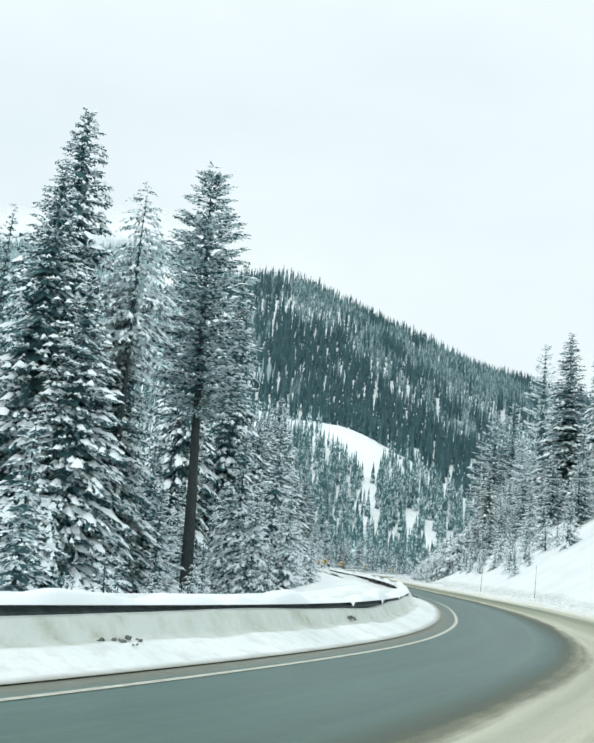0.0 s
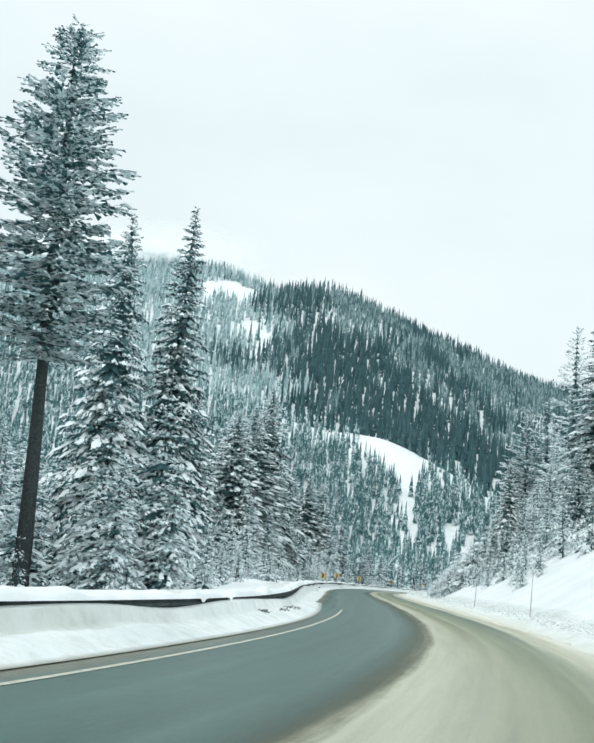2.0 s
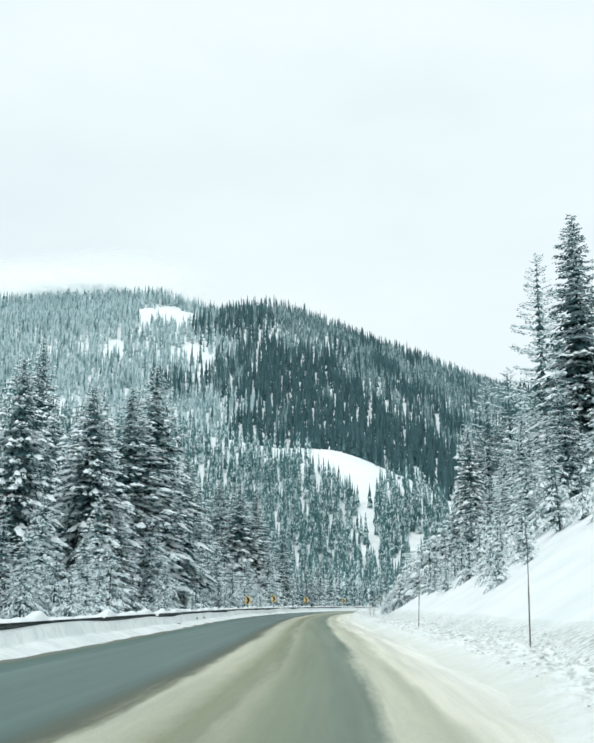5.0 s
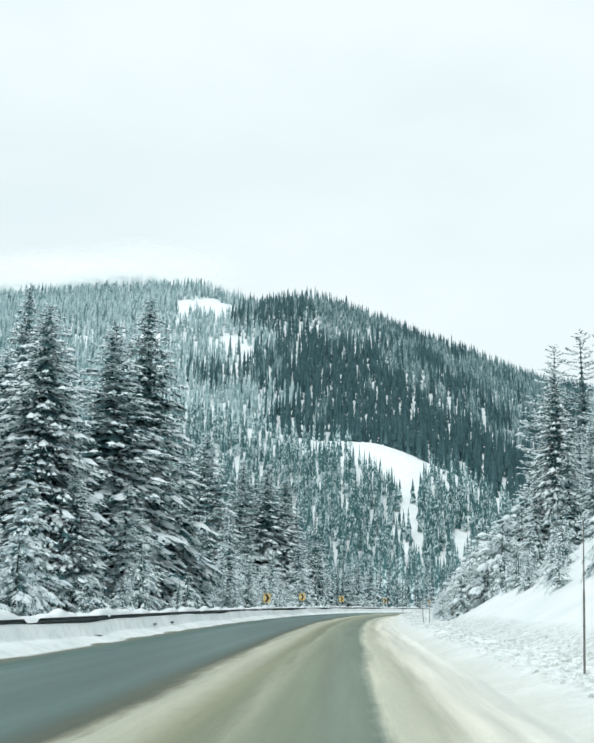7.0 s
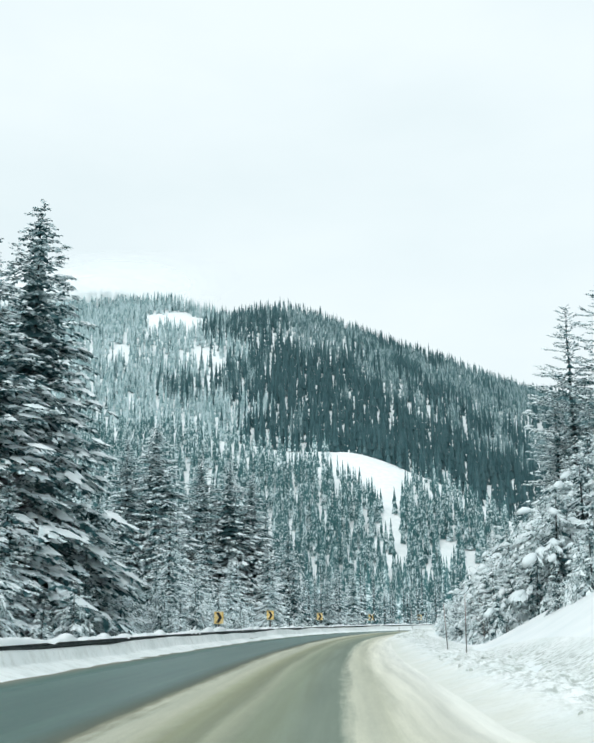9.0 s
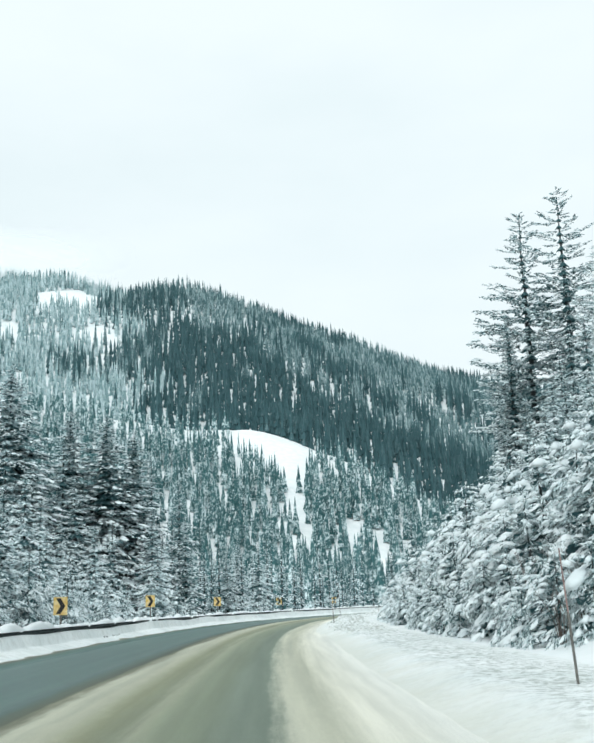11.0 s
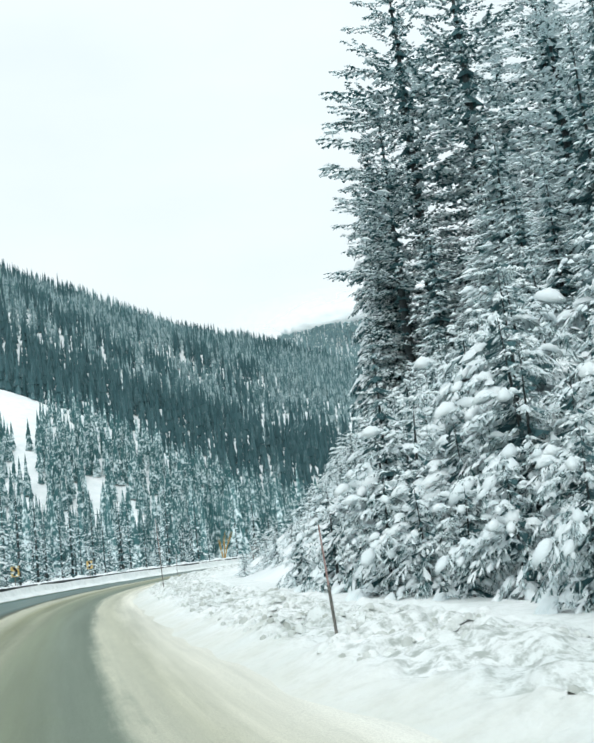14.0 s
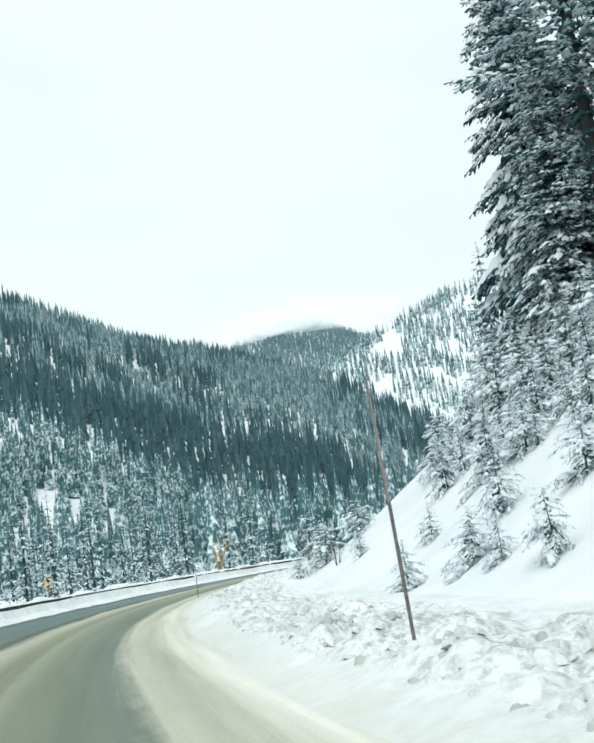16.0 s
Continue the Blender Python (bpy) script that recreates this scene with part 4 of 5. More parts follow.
HEROES_RIGHT = [
    (S[1], 18.4, 92.0, 39.3, 1.2), (P[1], 17.3, 109.4, 41.3, 0.75), (S[2], 20.5, 78.2, 37.5, 0.6), (P[4], 16.4, 169.5, 39.0, 0.92),
    (P[4], 20.1, 168.0, 40.8, 0.95), (P[2], 24.3, 165.4, 35.9, 0.95), (P[1], 28.2, 162.1, 43.0, 0.95), (M[2], 27.9, 153.2, 34.9, 0.9), (P[1], 27.5, 177.7, 37.4, 0.9),
    (S[2], 7.5, 94.7, 18.3, 0.8), (P[4], 14.2, 168.8, 28.0, 1.05), (S[0], 13.4, 170.5, 17.5, 0.9), (M[1], 15.0, 166.0, 18.0, 1.0), (P[1], 21.0, 159.0, 32.0, 0.95), (M[0], 14.0, 163.0, 19.0, 1.1), (M[2], 17.5, 162.5, 21.0, 1.1),
    (M[0], 13.0, 148.0, 16.0, 1.2), (M[0], 15.0, 154.5, 18.0, 1.1), (M[1], 13.5, 143.5, 21.0, 1.1), (M[0], 16.5, 150.0, 23.0, 1.1), (S[2], 15.3, 174.8, 28.0, 0.68), (S[2], 14.4, 171.6, 21.0, 0.9),
]

# trees that stand out, with the height of their tips
LEFT = "trees behind the guard rail"
RIGHT = "trees above the cutting"
for stock, x, y, top, wide in HEROES_LEFT:
    put(stock, x, y, top, wide=wide, group=LEFT, turn=0.0 if stock is PINES[0] else None)
for stock, x, y, top, wide in HEROES_RIGHT:
    put(stock, x, y, top, wide=wide, group=RIGHT)

# ---- the wood along the left of the road ----
taken = [(x, y) for _, x, y, _, _ in HEROES_LEFT + HEROES_RIGHT]


def free(x, y, gap):
    return all((x - a) ** 2 + (y - b) ** 2 > gap * gap for a, b in taken)


def road_point(y_at, off):
    k = int(np.argmin(np.abs(MID[:, 1] - y_at)))
    return MID[k, 0] + NRM[k, 0] * off, MID[k, 1] + NRM[k, 1] * off


wood = random.Random(5)


def stand(count, y_lo, y_hi, off_lo, off_hi, gap, kinds, tall, group, skip=None, bias=1.0):
    """Plants trees at random between two distances from the middle of the road."""
    done = tries = 0
    while done < count and tries < count * 40:
        tries += 1
        y_at = wood.uniform(y_lo, y_hi)
        f = wood.random() ** bias
        off = off_lo + (off_hi - off_lo) * f
        x, y = road_point(y_at, off)
        if not free(x, y, gap) or (skip and skip(x, y, off)):
            continue
        high = tall(f, y) * wood.uniform(0.8, 1.2)
        kind = wood.choice(kinds)
        if kind in SAPLINGS and high > 5.2 and group != "thicket at the bend":
            kind = MIDS[wood.choice([0, 2])]
        put(kind, x, y, tall=high, wide=wood.uniform(0.95, 1.3) * (1.25 if kind in MIDS and high < 12 else 1.0), group=group)
        taken.append((x, y))
        done += 1


SIGNS = ((-18.8, 126.0, 1.7, -8), (-19.0, 156.0, 2.05, -4), (-16.5, 186.0, 2.0, 6), (-10.6, 208, 1.9, 15), (-3.0, 238, 1.9, 20))
for x, y, z, face in SIGNS:
    for step in range(7):
        taken.append((x + 0.30 * step, y - 2.0 * step))
# roadside wood on the left
stand(50, -45, 70, -17, -44, 3.2, [M[0], M[1], M[2]], lambda f, y: 8 + 7 * f, LEFT, lambda x, y, o: -50 < y < -2 and x > -18)
stand(70, 60, 200, -12, -42, 3.0, [M[0], M[1], M[2]], lambda f, y: 8.5 + 9 * f, LEFT)
stand(38, -30, 60, -10, -18, 1.8, [F[0], F[2]], lambda f, y: 2.2 + 2.5 * f, LEFT, lambda x, y, o: y < 0 and x > -17)
stand(34, 40, 190, -8.6, -13, 1.8, [F[0], F[0], F[2]], lambda f, y: 2.0 + 3.5 * f, LEFT)
# wood above the cutting
stand(56, 36, 124, 15.5, 40, 3.2, [M[0], M[2], M[1], M[1]], lambda f, y: 6 + 13 * f, RIGHT, lambda x, y, o: y > 98 and o < 30)
stand(24, 128, 178, 24, 48, 3.4, [M[0], M[2], M[1]], lambda f, y: 12 + 8 * f, RIGHT)
stand(44, 38, 108, 10.6, 16.5, 1.5, [F[0], F[0], F[2]], lambda f, y: 1.6 + 2.6 * f, "saplings on the cutting")
# thicket at the bend: low in front, rising up the cutting
row = random.Random(12)
for lo, hi, step, h0_, h1_ in ((-1.3, -0.2, 1.5, 1.6, 2.8), (0.2, 1.4, 1.6, 2.8, 4.4), (1.9, 3.4, 1.9, 4.2, 6.0), (4.2, 6.2, 2.4, 5.0, 7.5)):
    y_at = 92.0
    while y_at < 135.5:
        y_at += step * row.uniform(0.7, 1.3)
        x = row.uniform(lo, hi) + 0.05 * max(0, 112 - y_at)
        high = row.uniform(h0_, h1_)
        put(row.choice([F[1], F[3], F[3]]) if high < 6.2 else row.choice([F[3], M[2], M[0]]), x, y_at, tall=high, wide=row.uniform(1.0, 1.35), group="thicket at the bend")
        taken.append((x, y_at))
stand(42, 105, 138, 17, 27, 2.0, [M[0], M[2]], lambda f, y: 6.0 + 6.0 * f, "thicket at the bend", bias=0.8)
put(M[1], 0.6, 136.0, tall=6.6, wide=0.9, group="thicket at the bend")
# bushes on the open slope, thicker towards its brow
for x, y, tall, kind in ((1.4, 160.8, 1.5, 0), (2.1, 158.8, 1.5, 3), (1.8, 154.9, 1.5, 3), (3.8, 160.4, 1.9, 0), (6.4, 168.7, 1.8, 1), (3.8, 164.6, 1.2, 0), (4.4, 171.9, 1.1, 1), (4.3, 157.5, 1.7, 3),
                         (5.9, 164.7, 1.9, 1), (6.3, 163.3, 1.7, 3), (2.0, 157.3, 1.1, 0), (0.8, 146.6, 1.5, 3), (1.5, 147.9, 1.1, 2), (-0.5, 141.4, 2.3, 3), (0.5, 139.6, 2.8, 3),
                         (2.4, 145.7, 2.6, 0), (6.6, 183.0, 2.2, 1), (8.0, 187.5, 2.4, 1), (7.4, 180.0, 1.8, 3), (6.2, 186.0, 1.6, 3), (1.2, 138.4, 3.4, 3), (3.4, 142.0, 3.8, 3)):
    put(F[kind], x, y, tall=tall * 0.9, wide=row.uniform(1.15, 1.6), group="saplings on the slope")
stand(40, 152, 186, 15.0, 23, 1.5, [F[0], F[1], F[3]], lambda f, y: 1.6 + 2.6 * f, "saplings on the slope", lambda x, y, o: y < 158 and o < 17)
stand(58, 145, 178, 14.0, 19.0, 1.25, [F[0], F[0], F[2], F[3]], lambda f, y: 1.5 + 1.6 * f, "saplings on the slope")
stand(14, 158, 178, 18, 26, 2.0, [M[0], M[2]], lambda f, y: 5.5 + 4 * f, "saplings on the slope")


# tall wood on the hill inside the bend
far_wood = random.Random(3)
for i in range(34):
    y = far_wood.uniform(203, 246)
    x = -6.0 + (y - 139.3) * 0.524 + 24 * far_wood.random() ** 1.4
    put(far_wood.choice([M[0], M[1], M[1]]), x, y, tall=far_wood.uniform(14, 20), wide=far_wood.uniform(0.8, 1.0), group="wood inside the bend")


# ---- woods on the mountainsides ----
def forest(name, label, xs, ys, mat, tall, seed, tiers=6, arms=6, fat=0.12):
    """Many small conifers in one mesh, each of a few ragged tiers."""
    r = np.random.RandomState(seed)
    n = len(xs)
    z = terrain(xs, ys)
    H = tall * r.uniform(0.65, 1.2, n)
    R = H * fat * r.uniform(0.8, 1.25, n)
    T = np.arange(tiers)
    u0, u1 = T / tiers * 0.9 + 0.02, np.minimum(T / tiers * 0.9 + 0.34, 1.0)
    rad = (1 - T / tiers) ** 0.8
    ang = np.arange(arms * 2) / (arms * 2) * 2 * np.pi
    star = np.where(np.arange(arms * 2) % 2, 0.55, 1.0)
    A = ang[None, None, :] + r.uniform(0, 6.28, (n, tiers, 1))
    Rr = R[:, None, None] * rad[None, :, None] * star * r.uniform(0.7, 1.2, (n, tiers, arms * 2))
    rx, ry = xs[:, None, None] + Rr * np.cos(A), ys[:, None, None] + Rr * np.sin(A)
    rz = z[:, None, None] + H[:, None, None] * (u0[None, :, None] - 0.03 * star + r.uniform(-0.015, 0.015, (n, tiers, arms * 2)))
    ring = np.stack([rx, ry, rz], -1)
    apex = np.stack([np.broadcast_to(xs[:, None], (n, tiers)), np.broadcast_to(ys[:, None], (n, tiers)), z[:, None] + H[:, None] * u1], -1)[:, :, None, :]
    V = np.concatenate([ring, apex], 2).reshape(-1, 3)
    m = arms * 2
    tri = np.array([(k, (k + 1) % m, m) for k in range(m)])
    F_ = (np.arange(n * tiers)[:, None, None] * (m + 1) + tri[None]).reshape(-1, 3)
    return tagged(new(name, mesh_of(name, V, F_, mat)), label, "forest", kind="stuff")


fr = np.random.RandomState(9)


def scatter(x0, x1, y0, y1, gap):
    nx, ny = int((x1 - x0) / gap), int((y1 - y0) / gap)
    a, b = np.meshgrid(np.linspace(x0, x1, nx), np.linspace(y0, y1, ny))
    return a.ravel() + fr.uniform(-.48, .48, a.size) * gap, b.ravel() + fr.uniform(-.48, .48, a.size) * gap


def bare(x, y):
    """Open snow between the woods: clearings, chutes and thin places."""
    def blob(cx, cy, ax, ay, tilt=0.0):
        c, s = math.cos(tilt), math.sin(tilt)
        u, w = (x - cx) * c + (y - cy) * s, -(x - cx) * s + (y - cy) * c
        return (u / ax) ** 2 + (w / ay) ** 2 + 0.5 * lattice(x, y, 14, 41) < 1
    out = np.zeros(np.shape(x), bool)
    for spot_ in ((-226, 1004, 26, 74, 0.2), (-250, 985, 12, 60, 0.2), (-176, 856, 11, 36, 0.2), (-156, 826, 8, 32, 0.2), (-233, 893, 6, 28), (-240, 834, 7, 22), (-400, 1050, 10, 34), (-230, 741, 6, 22),
                  (-14.5, 505, 4.0, 46), (11, 485, 4, 14), (1, 455, 4, 12), (-41, 437, 3.5, 10), (-64, 472, 4, 14), (27, 462, 8, 12), (18, 471, 5, 12), (211, 1150, 12, 32), (125, 668, 8, 24), (20, 463, 6, 11),
                  (-18, 545, 8, 26, 0.2)):
        out |= blob(*spot_)
    streak = lattice(x, y / 3.5, 12, 42) + 0.5 * lattice(x, y / 3, 5, 43)
    return out | (streak > 0.95)


# level ground beyond the bend
x, y = scatter(-85, 120, 196, 300, 5.2)
k, off = road_place(x, y)
keep = (off < -9.5) & ((y < 285) | (fr.uniform(0, 1, x.size) < 0.6))
spots = [(a, b, fr.uniform(6, 10.5) * (1.5 if a < -22 and b < 240 else 1), fr.uniform(1.0, 1.3), fr.uniform(0, 6.28), int(fr.randint(2))) for a, b in zip(x[keep], y[keep])][:240]
grove("valley_forest", "snow-flecked dark spruces standing beyond the bend", spots, LOWS)
for st in LOWS:
    for ob in list(st.children):
        bpy.data.objects.remove(ob)
    bpy.data.objects.remove(st)


# knoll and its foot
def brow(x):
    return np.interp(x, [p[0] for p in KNOLL], [p[1] for p in KNOLL])


def strip_width(x):
    """How far the open snow reaches down from the brow of the knoll."""
    return np.interp(x, [-125, -105, -75, -55, -45, -20, -6, 2], [0, 14, 20, 22, 32, 37, 26, 0])


x, y = scatter(-330, 250, 330, 720, 4.9)
k, off = road_place(x, y)
below = brow(x) - y
strip = (below < strip_width(x)) & (below > -12)
sparse = strip & (fr.uniform(0, 1, x.size) > np.where(x < -48, 0.42, 0.05))
keep = (~bare(x, y) | (fr.uniform(0, 1, x.size) < 0.04)) & ~sparse & (np.abs(off) > 14) & (below > -6) & (fr.uniform(0, 1, x.size) < 0.94)
near = (y < 530) & (x > -130) & (x < 150)
short = np.where(below < strip_width(x) + 22, 0.7, 1.0)
for mask, tiers, arms in ((keep & near, 10, 5), (keep & ~near, 6, 4)):
    forest("hillside_forest", "snow-dusted conifer forest on the near hillside", x[mask], y[mask], FOREST_SNOWY, 16 * short[mask], 1, tiers, arms, 0.115)
# main mountainside, in its dark, pale (frost and painted haze) and mixed parts
x, y = scatter(-600, 330, 520, 1360, 6.2)
over = crest(x, y, MAIN)
on = (y > brow(x) + 8) & (over >= crest(x, y, WEST)) & (terrain(x, y) > 3)
wob = 55 * lattice(x, y, 70, 45) + 25 * lattice(x, y, 22, 46)
chance = fr.uniform(0, 1, x.size)
frost_hazed = ((x + wob < -170) | ((x + wob < -70) & (y < 715))) & (chance > 0.12)
edge = np.interp(x, [-200, -134, -80, -30, 4, 37, 120, 260], [1040, 1014, 907, 825, 765, 700, 640, 560])
rise = y - edge + 0.7 * wob
tip_ = np.interp(x, [c[0] for c in MAIN[:17]], [c[1] for c in MAIN[:17]]) - y
streak = lattice(x, y / 2.6, 24, 47) + 0.6 * lattice(x, y / 2.2, 10, 48)
streaky = ~frost_hazed & (((rise > 0) & (tip_ > 28) & (streak > -0.1 - 0.35 * step01(0, 120, rise))) | (streak > 0.8) | ((x < -120) & (chance < 0.45)))
b_ = bare(x, y)
for name, label, mask, mat, tall in (("frosted_forest", "frosted conifers under the cloud, paled further for haze", frost_hazed, FOREST_FROST_HAZE, 17),
                                     ("mountain_forest", "dark conifer forest on the mountainside", ~frost_hazed & ~streaky, FOREST_DARK, 19),
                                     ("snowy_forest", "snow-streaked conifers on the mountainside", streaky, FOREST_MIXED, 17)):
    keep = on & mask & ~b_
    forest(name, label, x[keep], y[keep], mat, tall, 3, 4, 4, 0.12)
x, y = scatter(300, 760, 900, 1420, 8.0)
keep = (crest(x, y, WEST) > crest(x, y, MAIN)) & (lattice(x, y / 2.4, 22, 51) + 0.5 * lattice(x, y, 9, 52) > -0.35) & ~((x - 588) ** 2 / 300 + (y - 1268) ** 2 / 700 < 1)
forest("frosted_forest", "thin conifers on an open snowy slope", x[keep], y[keep], FOREST_SNOWY, 17, 6, 4, 4, 0.13)
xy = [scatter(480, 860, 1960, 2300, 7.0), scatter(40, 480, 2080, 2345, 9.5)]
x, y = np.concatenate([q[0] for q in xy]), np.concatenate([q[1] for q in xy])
forest("frosted_forest", "distant conifers below the cloud, paled for haze", x, y, FOREST_FAR, 20, 7, 3, 3, 0.2)


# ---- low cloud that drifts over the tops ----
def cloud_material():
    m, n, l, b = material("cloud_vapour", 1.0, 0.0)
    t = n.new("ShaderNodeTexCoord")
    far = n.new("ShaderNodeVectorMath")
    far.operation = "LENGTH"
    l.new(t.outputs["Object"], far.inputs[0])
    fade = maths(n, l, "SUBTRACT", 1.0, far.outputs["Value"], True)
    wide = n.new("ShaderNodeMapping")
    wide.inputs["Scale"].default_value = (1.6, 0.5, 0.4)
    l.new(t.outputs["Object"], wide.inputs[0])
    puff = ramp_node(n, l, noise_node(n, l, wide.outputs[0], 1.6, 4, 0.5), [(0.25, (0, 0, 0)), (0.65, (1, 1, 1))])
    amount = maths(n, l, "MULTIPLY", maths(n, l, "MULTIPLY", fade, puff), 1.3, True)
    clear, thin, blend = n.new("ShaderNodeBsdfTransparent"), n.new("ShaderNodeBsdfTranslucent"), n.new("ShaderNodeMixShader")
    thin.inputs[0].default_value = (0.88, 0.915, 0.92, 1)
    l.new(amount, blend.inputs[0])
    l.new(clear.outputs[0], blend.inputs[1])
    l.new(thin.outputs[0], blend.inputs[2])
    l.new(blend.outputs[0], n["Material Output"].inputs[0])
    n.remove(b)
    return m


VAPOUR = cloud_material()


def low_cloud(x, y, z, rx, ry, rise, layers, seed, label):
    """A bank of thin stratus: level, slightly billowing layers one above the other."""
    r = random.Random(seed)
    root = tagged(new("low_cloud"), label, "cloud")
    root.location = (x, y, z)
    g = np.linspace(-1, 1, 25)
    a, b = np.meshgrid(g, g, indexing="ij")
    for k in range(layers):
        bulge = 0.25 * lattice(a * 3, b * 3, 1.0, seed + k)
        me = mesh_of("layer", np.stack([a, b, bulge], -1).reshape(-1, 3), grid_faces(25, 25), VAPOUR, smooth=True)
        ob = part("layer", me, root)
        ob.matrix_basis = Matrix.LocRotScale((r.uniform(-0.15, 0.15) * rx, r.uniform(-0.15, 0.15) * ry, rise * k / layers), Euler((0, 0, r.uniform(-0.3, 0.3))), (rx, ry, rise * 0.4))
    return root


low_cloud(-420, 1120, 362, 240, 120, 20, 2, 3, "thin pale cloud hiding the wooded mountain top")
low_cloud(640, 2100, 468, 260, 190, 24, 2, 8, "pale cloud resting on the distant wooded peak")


# ---- broken snow thrown up by the plough ----
lumps = Heap()
lr = random.Random(31)
tosses = []
while len(tosses) < 9000:
    y_at = lr.uniform(2, 118) if lr.random() < 0.4 else lr.uniform(112, 176)
    off = float(right_edge(np.float64(y_at))) + 0.9 + min(abs(lr.gauss(0.9, 0.7)), lr.uniform(1.5, 2.1))
    if 80 < y_at < 112 and off > 5.9:
        continue
    tosses.append((y_at, off, *road_point(y_at, off)))
tosses = np.array(tosses)
tosses = tosses[lattice(tosses[:, 2], tosses[:, 3], 1.7, 61) > -0.1]
heights = right_bank_height(*(tosses[:, k:k + 1] for k in range(4)))[:, 0]
for (y_at, off, x, y), g in zip(tosses, heights):
    size = 0.016 + 0.045 * lr.random() ** 2 * (1.2 if y_at > 112 else 0.5 if y_at > 80 else 1.0)
    a = lr.uniform(0, 6.28)
    clump(lumps, lr, (x, y, g + size * 0.1), (math.cos(a), math.sin(a)), size * lr.uniform(0.9, 1.5), size * lr.uniform(0.8, 1.2), size * lr.uniform(0.5, 1.0), lr.uniform(-0.5, 0.5))
tagged(new("snow_clods", lumps.mesh("snow_clods", CLOD, True)), "broken lumps of ploughed snow on the shoulder", "snow", kind="stuff")


def shrub(x, y, tall, seed, mat=TWIG, label="leafless reddish-brown shrub sticking out of the snow", fat=1.0):
    """A leafless shrub: a fan of thin forked twigs out of the snow."""
    r = random.Random(seed)
    g = float(terrain(x, y))
    root = tagged(new("bare_shrub"), label, "shrub", group="bare shrubs")
    root.location = (x, y, g - 0.1)
    for k in range(9):
        a, lean_ = r.uniform(0, 6.28), r.uniform(0.1, 0.55)
        top = tall * r.uniform(0.6, 1.0)
        pts = [(0.05 * math.cos(a), 0.05 * math.sin(a), 0), (lean_ * 0.4 * top * math.cos(a), lean_ * 0.4 * top * math.sin(a), top * 0.5),
               (lean_ * top * math.cos(a + 0.3), lean_ * top * math.sin(a + 0.3), top)]
        h = tube(pts, [0.014 * fat, 0.01 * fat, 0.004 * fat], 4)
        for j in range(5):
            f = r.uniform(0.4, 0.95)
            b0 = (pts[1][0] + (pts[2][0] - pts[1][0]) * f, pts[1][1] + (pts[2][1] - pts[1][1]) * f, pts[1][2] + (pts[2][2] - pts[1][2]) * f)
            t2 = tube([b0, (b0[0] + r.uniform(-.25, .25), b0[1] + r.uniform(-.25, .25), b0[2] + r.uniform(.1, .35))], [0.006 * fat, 0.003 * fat], 3)
            h.tri(t2.v, t2.f)
        part("stem", h.mesh("stem", mat), root)


for x, y, tall, seed in ((8.4, 191.0, 2.4, 1), (9.2, 191.6, 2.2, 2), (7.6, 188.6, 1.9, 3), (5.0, 176.5, 1.0, 6)):
    shrub(x, y, tall, seed)
for x, y, tall, seed in ((0.4, 99.0, 2.6, 31), (-0.1, 94.6, 1.5, 32), (0.9, 96.4, 2.2, 33)):
    shrub(x, y, tall, seed, label="leafless brown shrub leaning out of the snowy thicket", fat=0.8)
OCHRE = plain_material("ochre_twigs", (0.30, 0.19, 0.05), (0.5, 0.33, 0.1), 2, 0.9, 0.2)
shrub(13.0, 237.0, 3.7, 20, OCHRE, "ochre-yellow leafless bush behind the guard rail", 4.0)


# ---- dark lumps added for shadowed breaks in the snow of the verge ----
GAP_DARK = plain_material("gap_shadow", (0.07, 0.085, 0.08), (0.2, 0.215, 0.195), 8, 0.85, 0.3, 0.02)


def gap_lumps(x, y, z, reach, seed):
    """A short band of small dark lumps that stands in for shadow in a break of the snow."""
    r, h = random.Random(seed), Heap()
    k = int(road_place([x], [y])[0][0])
    for _ in range(26):
        u, w = r.gauss(0, 0.4) * reach, r.gauss(0, 0.07)
        size = r.uniform(0.012, 0.035)
        c = (x + TAN[k, 0] * u + NRM[k, 0] * w, y + TAN[k, 1] * u + NRM[k, 1] * w, z + r.uniform(-0.04, 0.03))
        clump(h, r, c, (TAN[k, 0], TAN[k, 1]), size * r.uniform(1.2, 2.6), size, size, r.uniform(-0.3, 0.3))
    tagged(new("gravel_patch", h.mesh("gravel_patch", GAP_DARK)), "dark lumps for the shadowed breaks in the ploughed verge", "gravel", kind="stuff")


# distance along the valley, distance inside the edge of the asphalt, length
for i, (y_at, d_, reach) in enumerate(((-8.6, 0.62, 1.0), (-6.6, 0.66, 1.3), (-4.2, 0.7, 1.2), (-50.5, 0.7, 0.5), (-40.8, 0.95, 0.25), (-12.5, 0.7, 0.8), (124.0, 0.9, 1.3), (121.0, 0.8, 0.5), (52.0, 0.8, 0.4), (62.0, 0.95, 0.3), (66.0, 0.95, 0.3))):
    off_ = -float(left_edge(np.float64(y_at))) - d_
    x, y = road_point(y_at, off_)
    z = float(left_bank_height(np.array([[y_at]]), np.array([[off_]]), np.array([[x]]), np.array([[y]]))[0, 0])
    gap_lumps(x, y, z, reach, 70 + i)


# ---- snow stakes and signs ----
RED = plain_material("faded_red", (0.30, 0.20, 0.185), (0.42, 0.29, 0.27), 9, 0.7, 0.3)


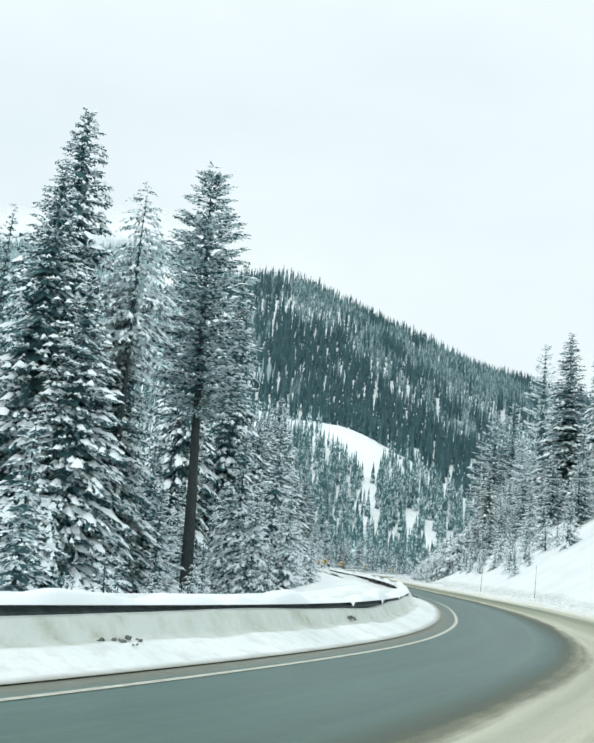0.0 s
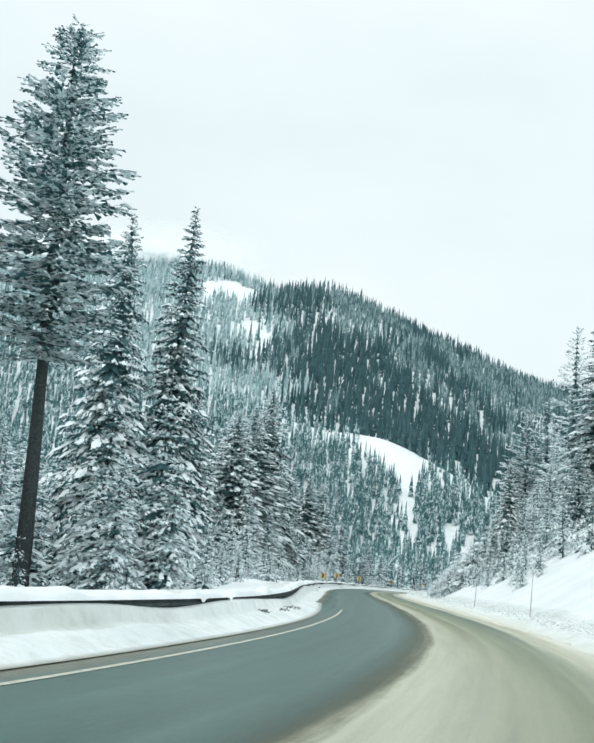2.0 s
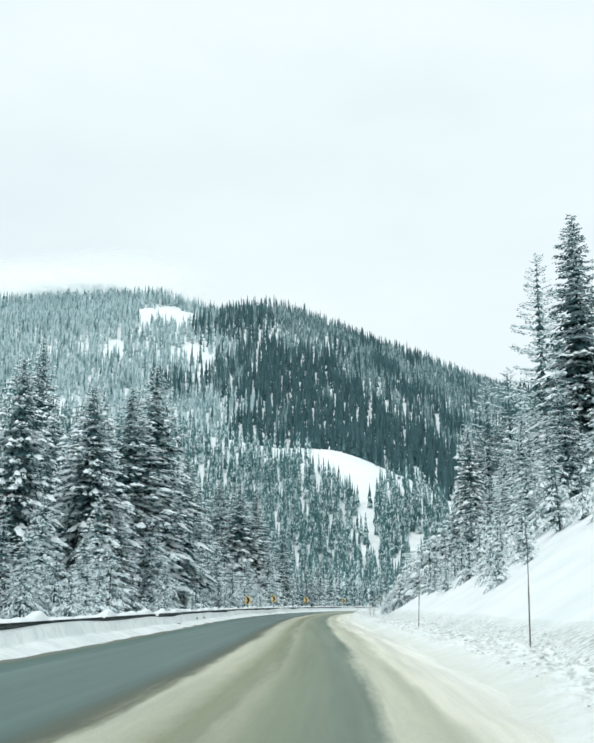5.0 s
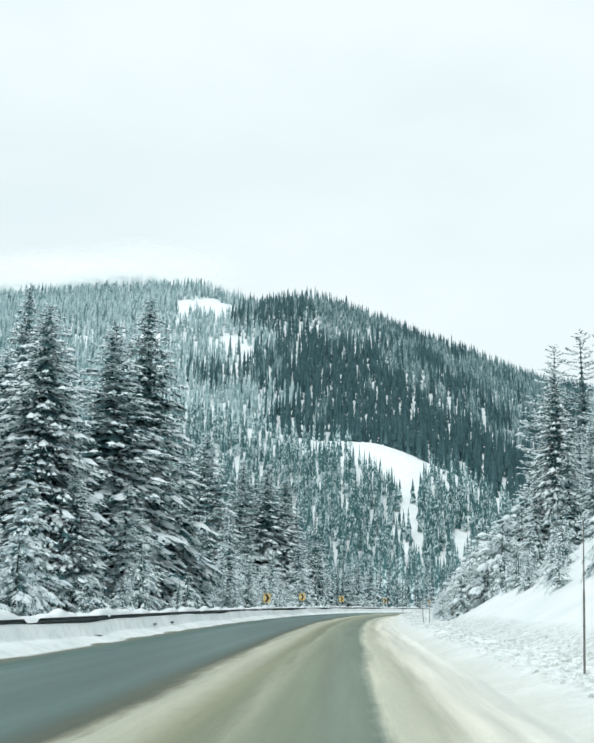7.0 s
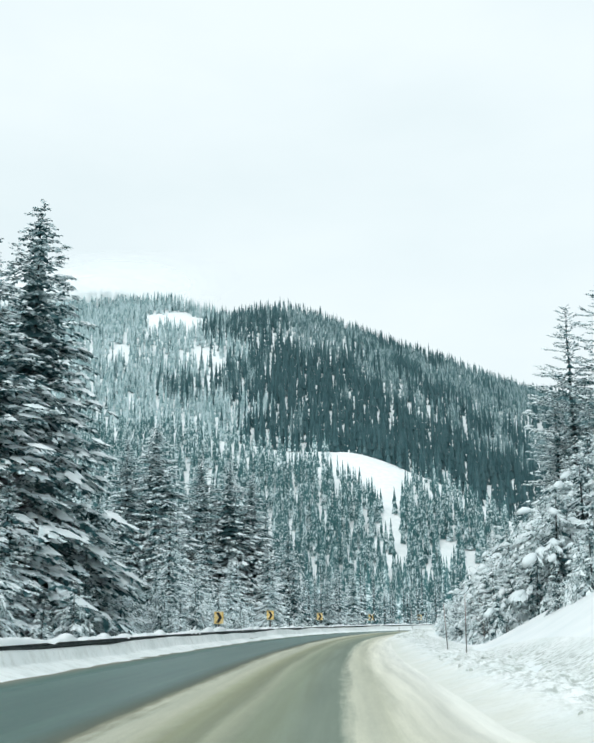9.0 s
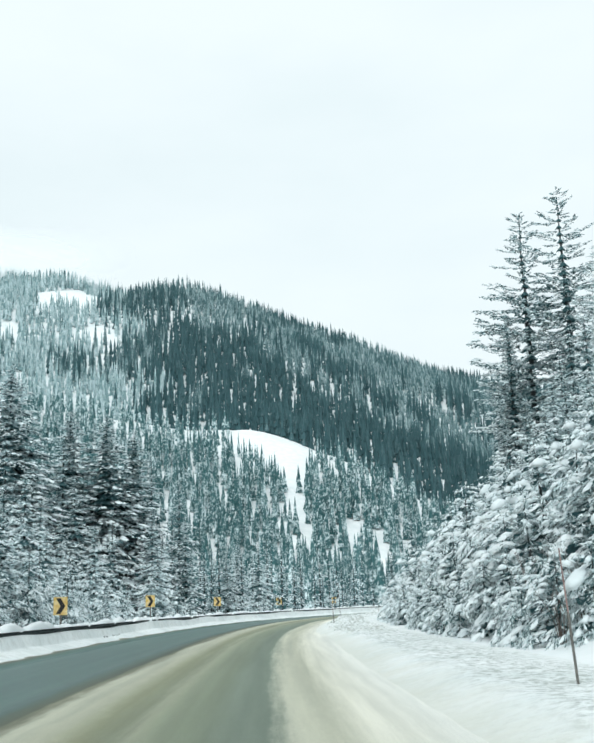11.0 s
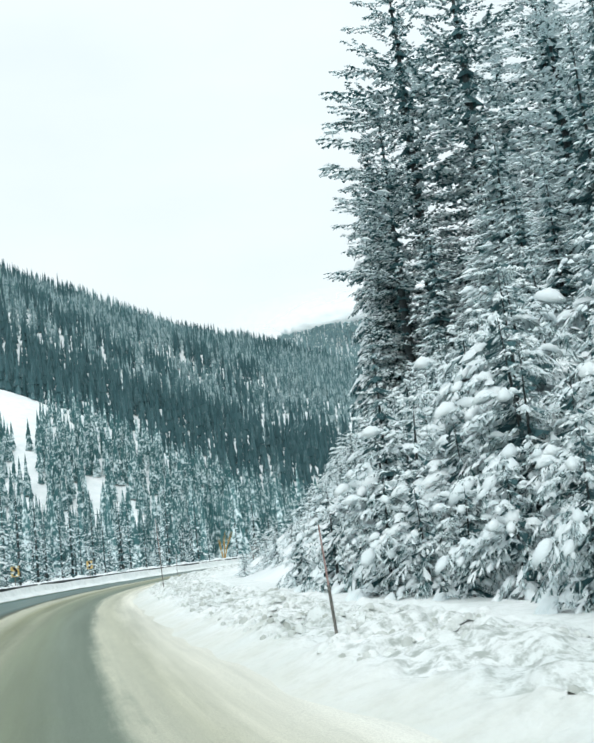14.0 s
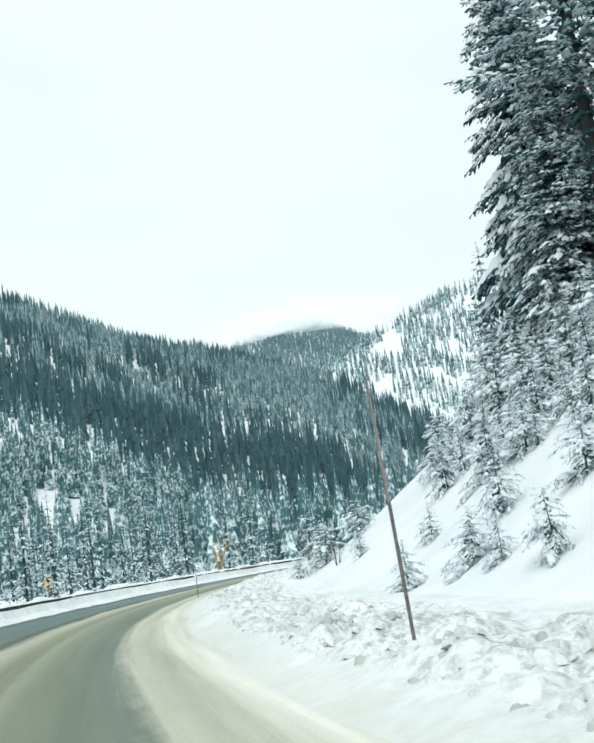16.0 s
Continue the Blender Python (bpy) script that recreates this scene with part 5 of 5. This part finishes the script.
def stake(x, y, tall, lean, turn, red=False):
    g = float(max(terrain(x, y), 0.2))
    root = tagged(new("snow_stake"), "thin weathered snow marker stake in the shoulder", "marker stake", group="snow stakes")
    root.matrix_basis = Matrix.Translation((x, y, g - 0.3)) @ Euler((0, radians(lean), radians(turn))).to_matrix().to_4x4()
    part("pole", tube([(0, 0, 0), (0, 0, tall * 0.3), (0, 0, tall * 0.6)], [0.018, 0.018, 0.017], 6).mesh("pole", STAKE, True), root)
    part("tip", tube([(0, 0, tall * 0.6), (0, 0, tall * 0.8), (0, 0, tall)], [0.012, 0.010, 0.008], 6).mesh("tip", RED if red else STAKE, True), root, "thin faded reddish upper half" if red else "")
    return root


for x, y, tall, lean, turn in ((3.1, 17.7, 2.9, 1, 0), (1.0, 36.1, 2.8, 2, 0), (-1.7, 78.9, 2.2, 1, 0), (-2.1, 85.2, 2.0, 3, 180), (-4.6, 123.1, 1.6, 3, 180), (-3.8, 147.9, 2.9, 2, 200), (1.0, 184.5, 2.0, 1, 0)):
    stake(x, y, tall, lean, turn, y > 60)


def chevron(x, y, z, face):
    """A yellow curve warning sign on its post, facing the traffic."""
    g = float(terrain(x, y))
    root = tagged(new("chevron_sign"), "yellow curve warning sign with a black chevron", "road sign", group="curve signs")
    root.matrix_basis = Matrix.Translation((x, y, 0)) @ Matrix.Rotation(radians(face), 4, "Z")
    bm = bmesh.new()
    bmesh.ops.create_cube(bm, size=1, matrix=Matrix.Translation((0, 0.06, (g - 0.4 + z) / 2)) @ Matrix.Diagonal((0.09, 0.09, z - g + 0.4, 1)))
    part("post", bm_mesh("post", bm, STAKE), root)
    bm = bmesh.new()
    bmesh.ops.create_cube(bm, size=1, matrix=Matrix.Translation((0, 0, z)) @ Matrix.Diagonal((0.76, 0.02, 0.92, 1)))
    plate = part("plate", bm_mesh("plate", bm, YELLOW), root)
    pts = [(-0.24, 0.40), (0.02, 0.40), (0.27, 0), (0.02, -0.40), (-0.24, -0.40), (0.01, 0)]
    vv = [(a, d, z + c) for d in (-0.018, -0.012) for a, c in pts]
    ff = [(0, 5, 1), (1, 5, 2), (2, 5, 3), (3, 5, 4)]
    part("chevron", mesh_of("chevron", vv, ff, BLACK), plate, "black chevron")
    return root


for x, y, z, face in SIGNS:
    chevron(x, y, z, face)
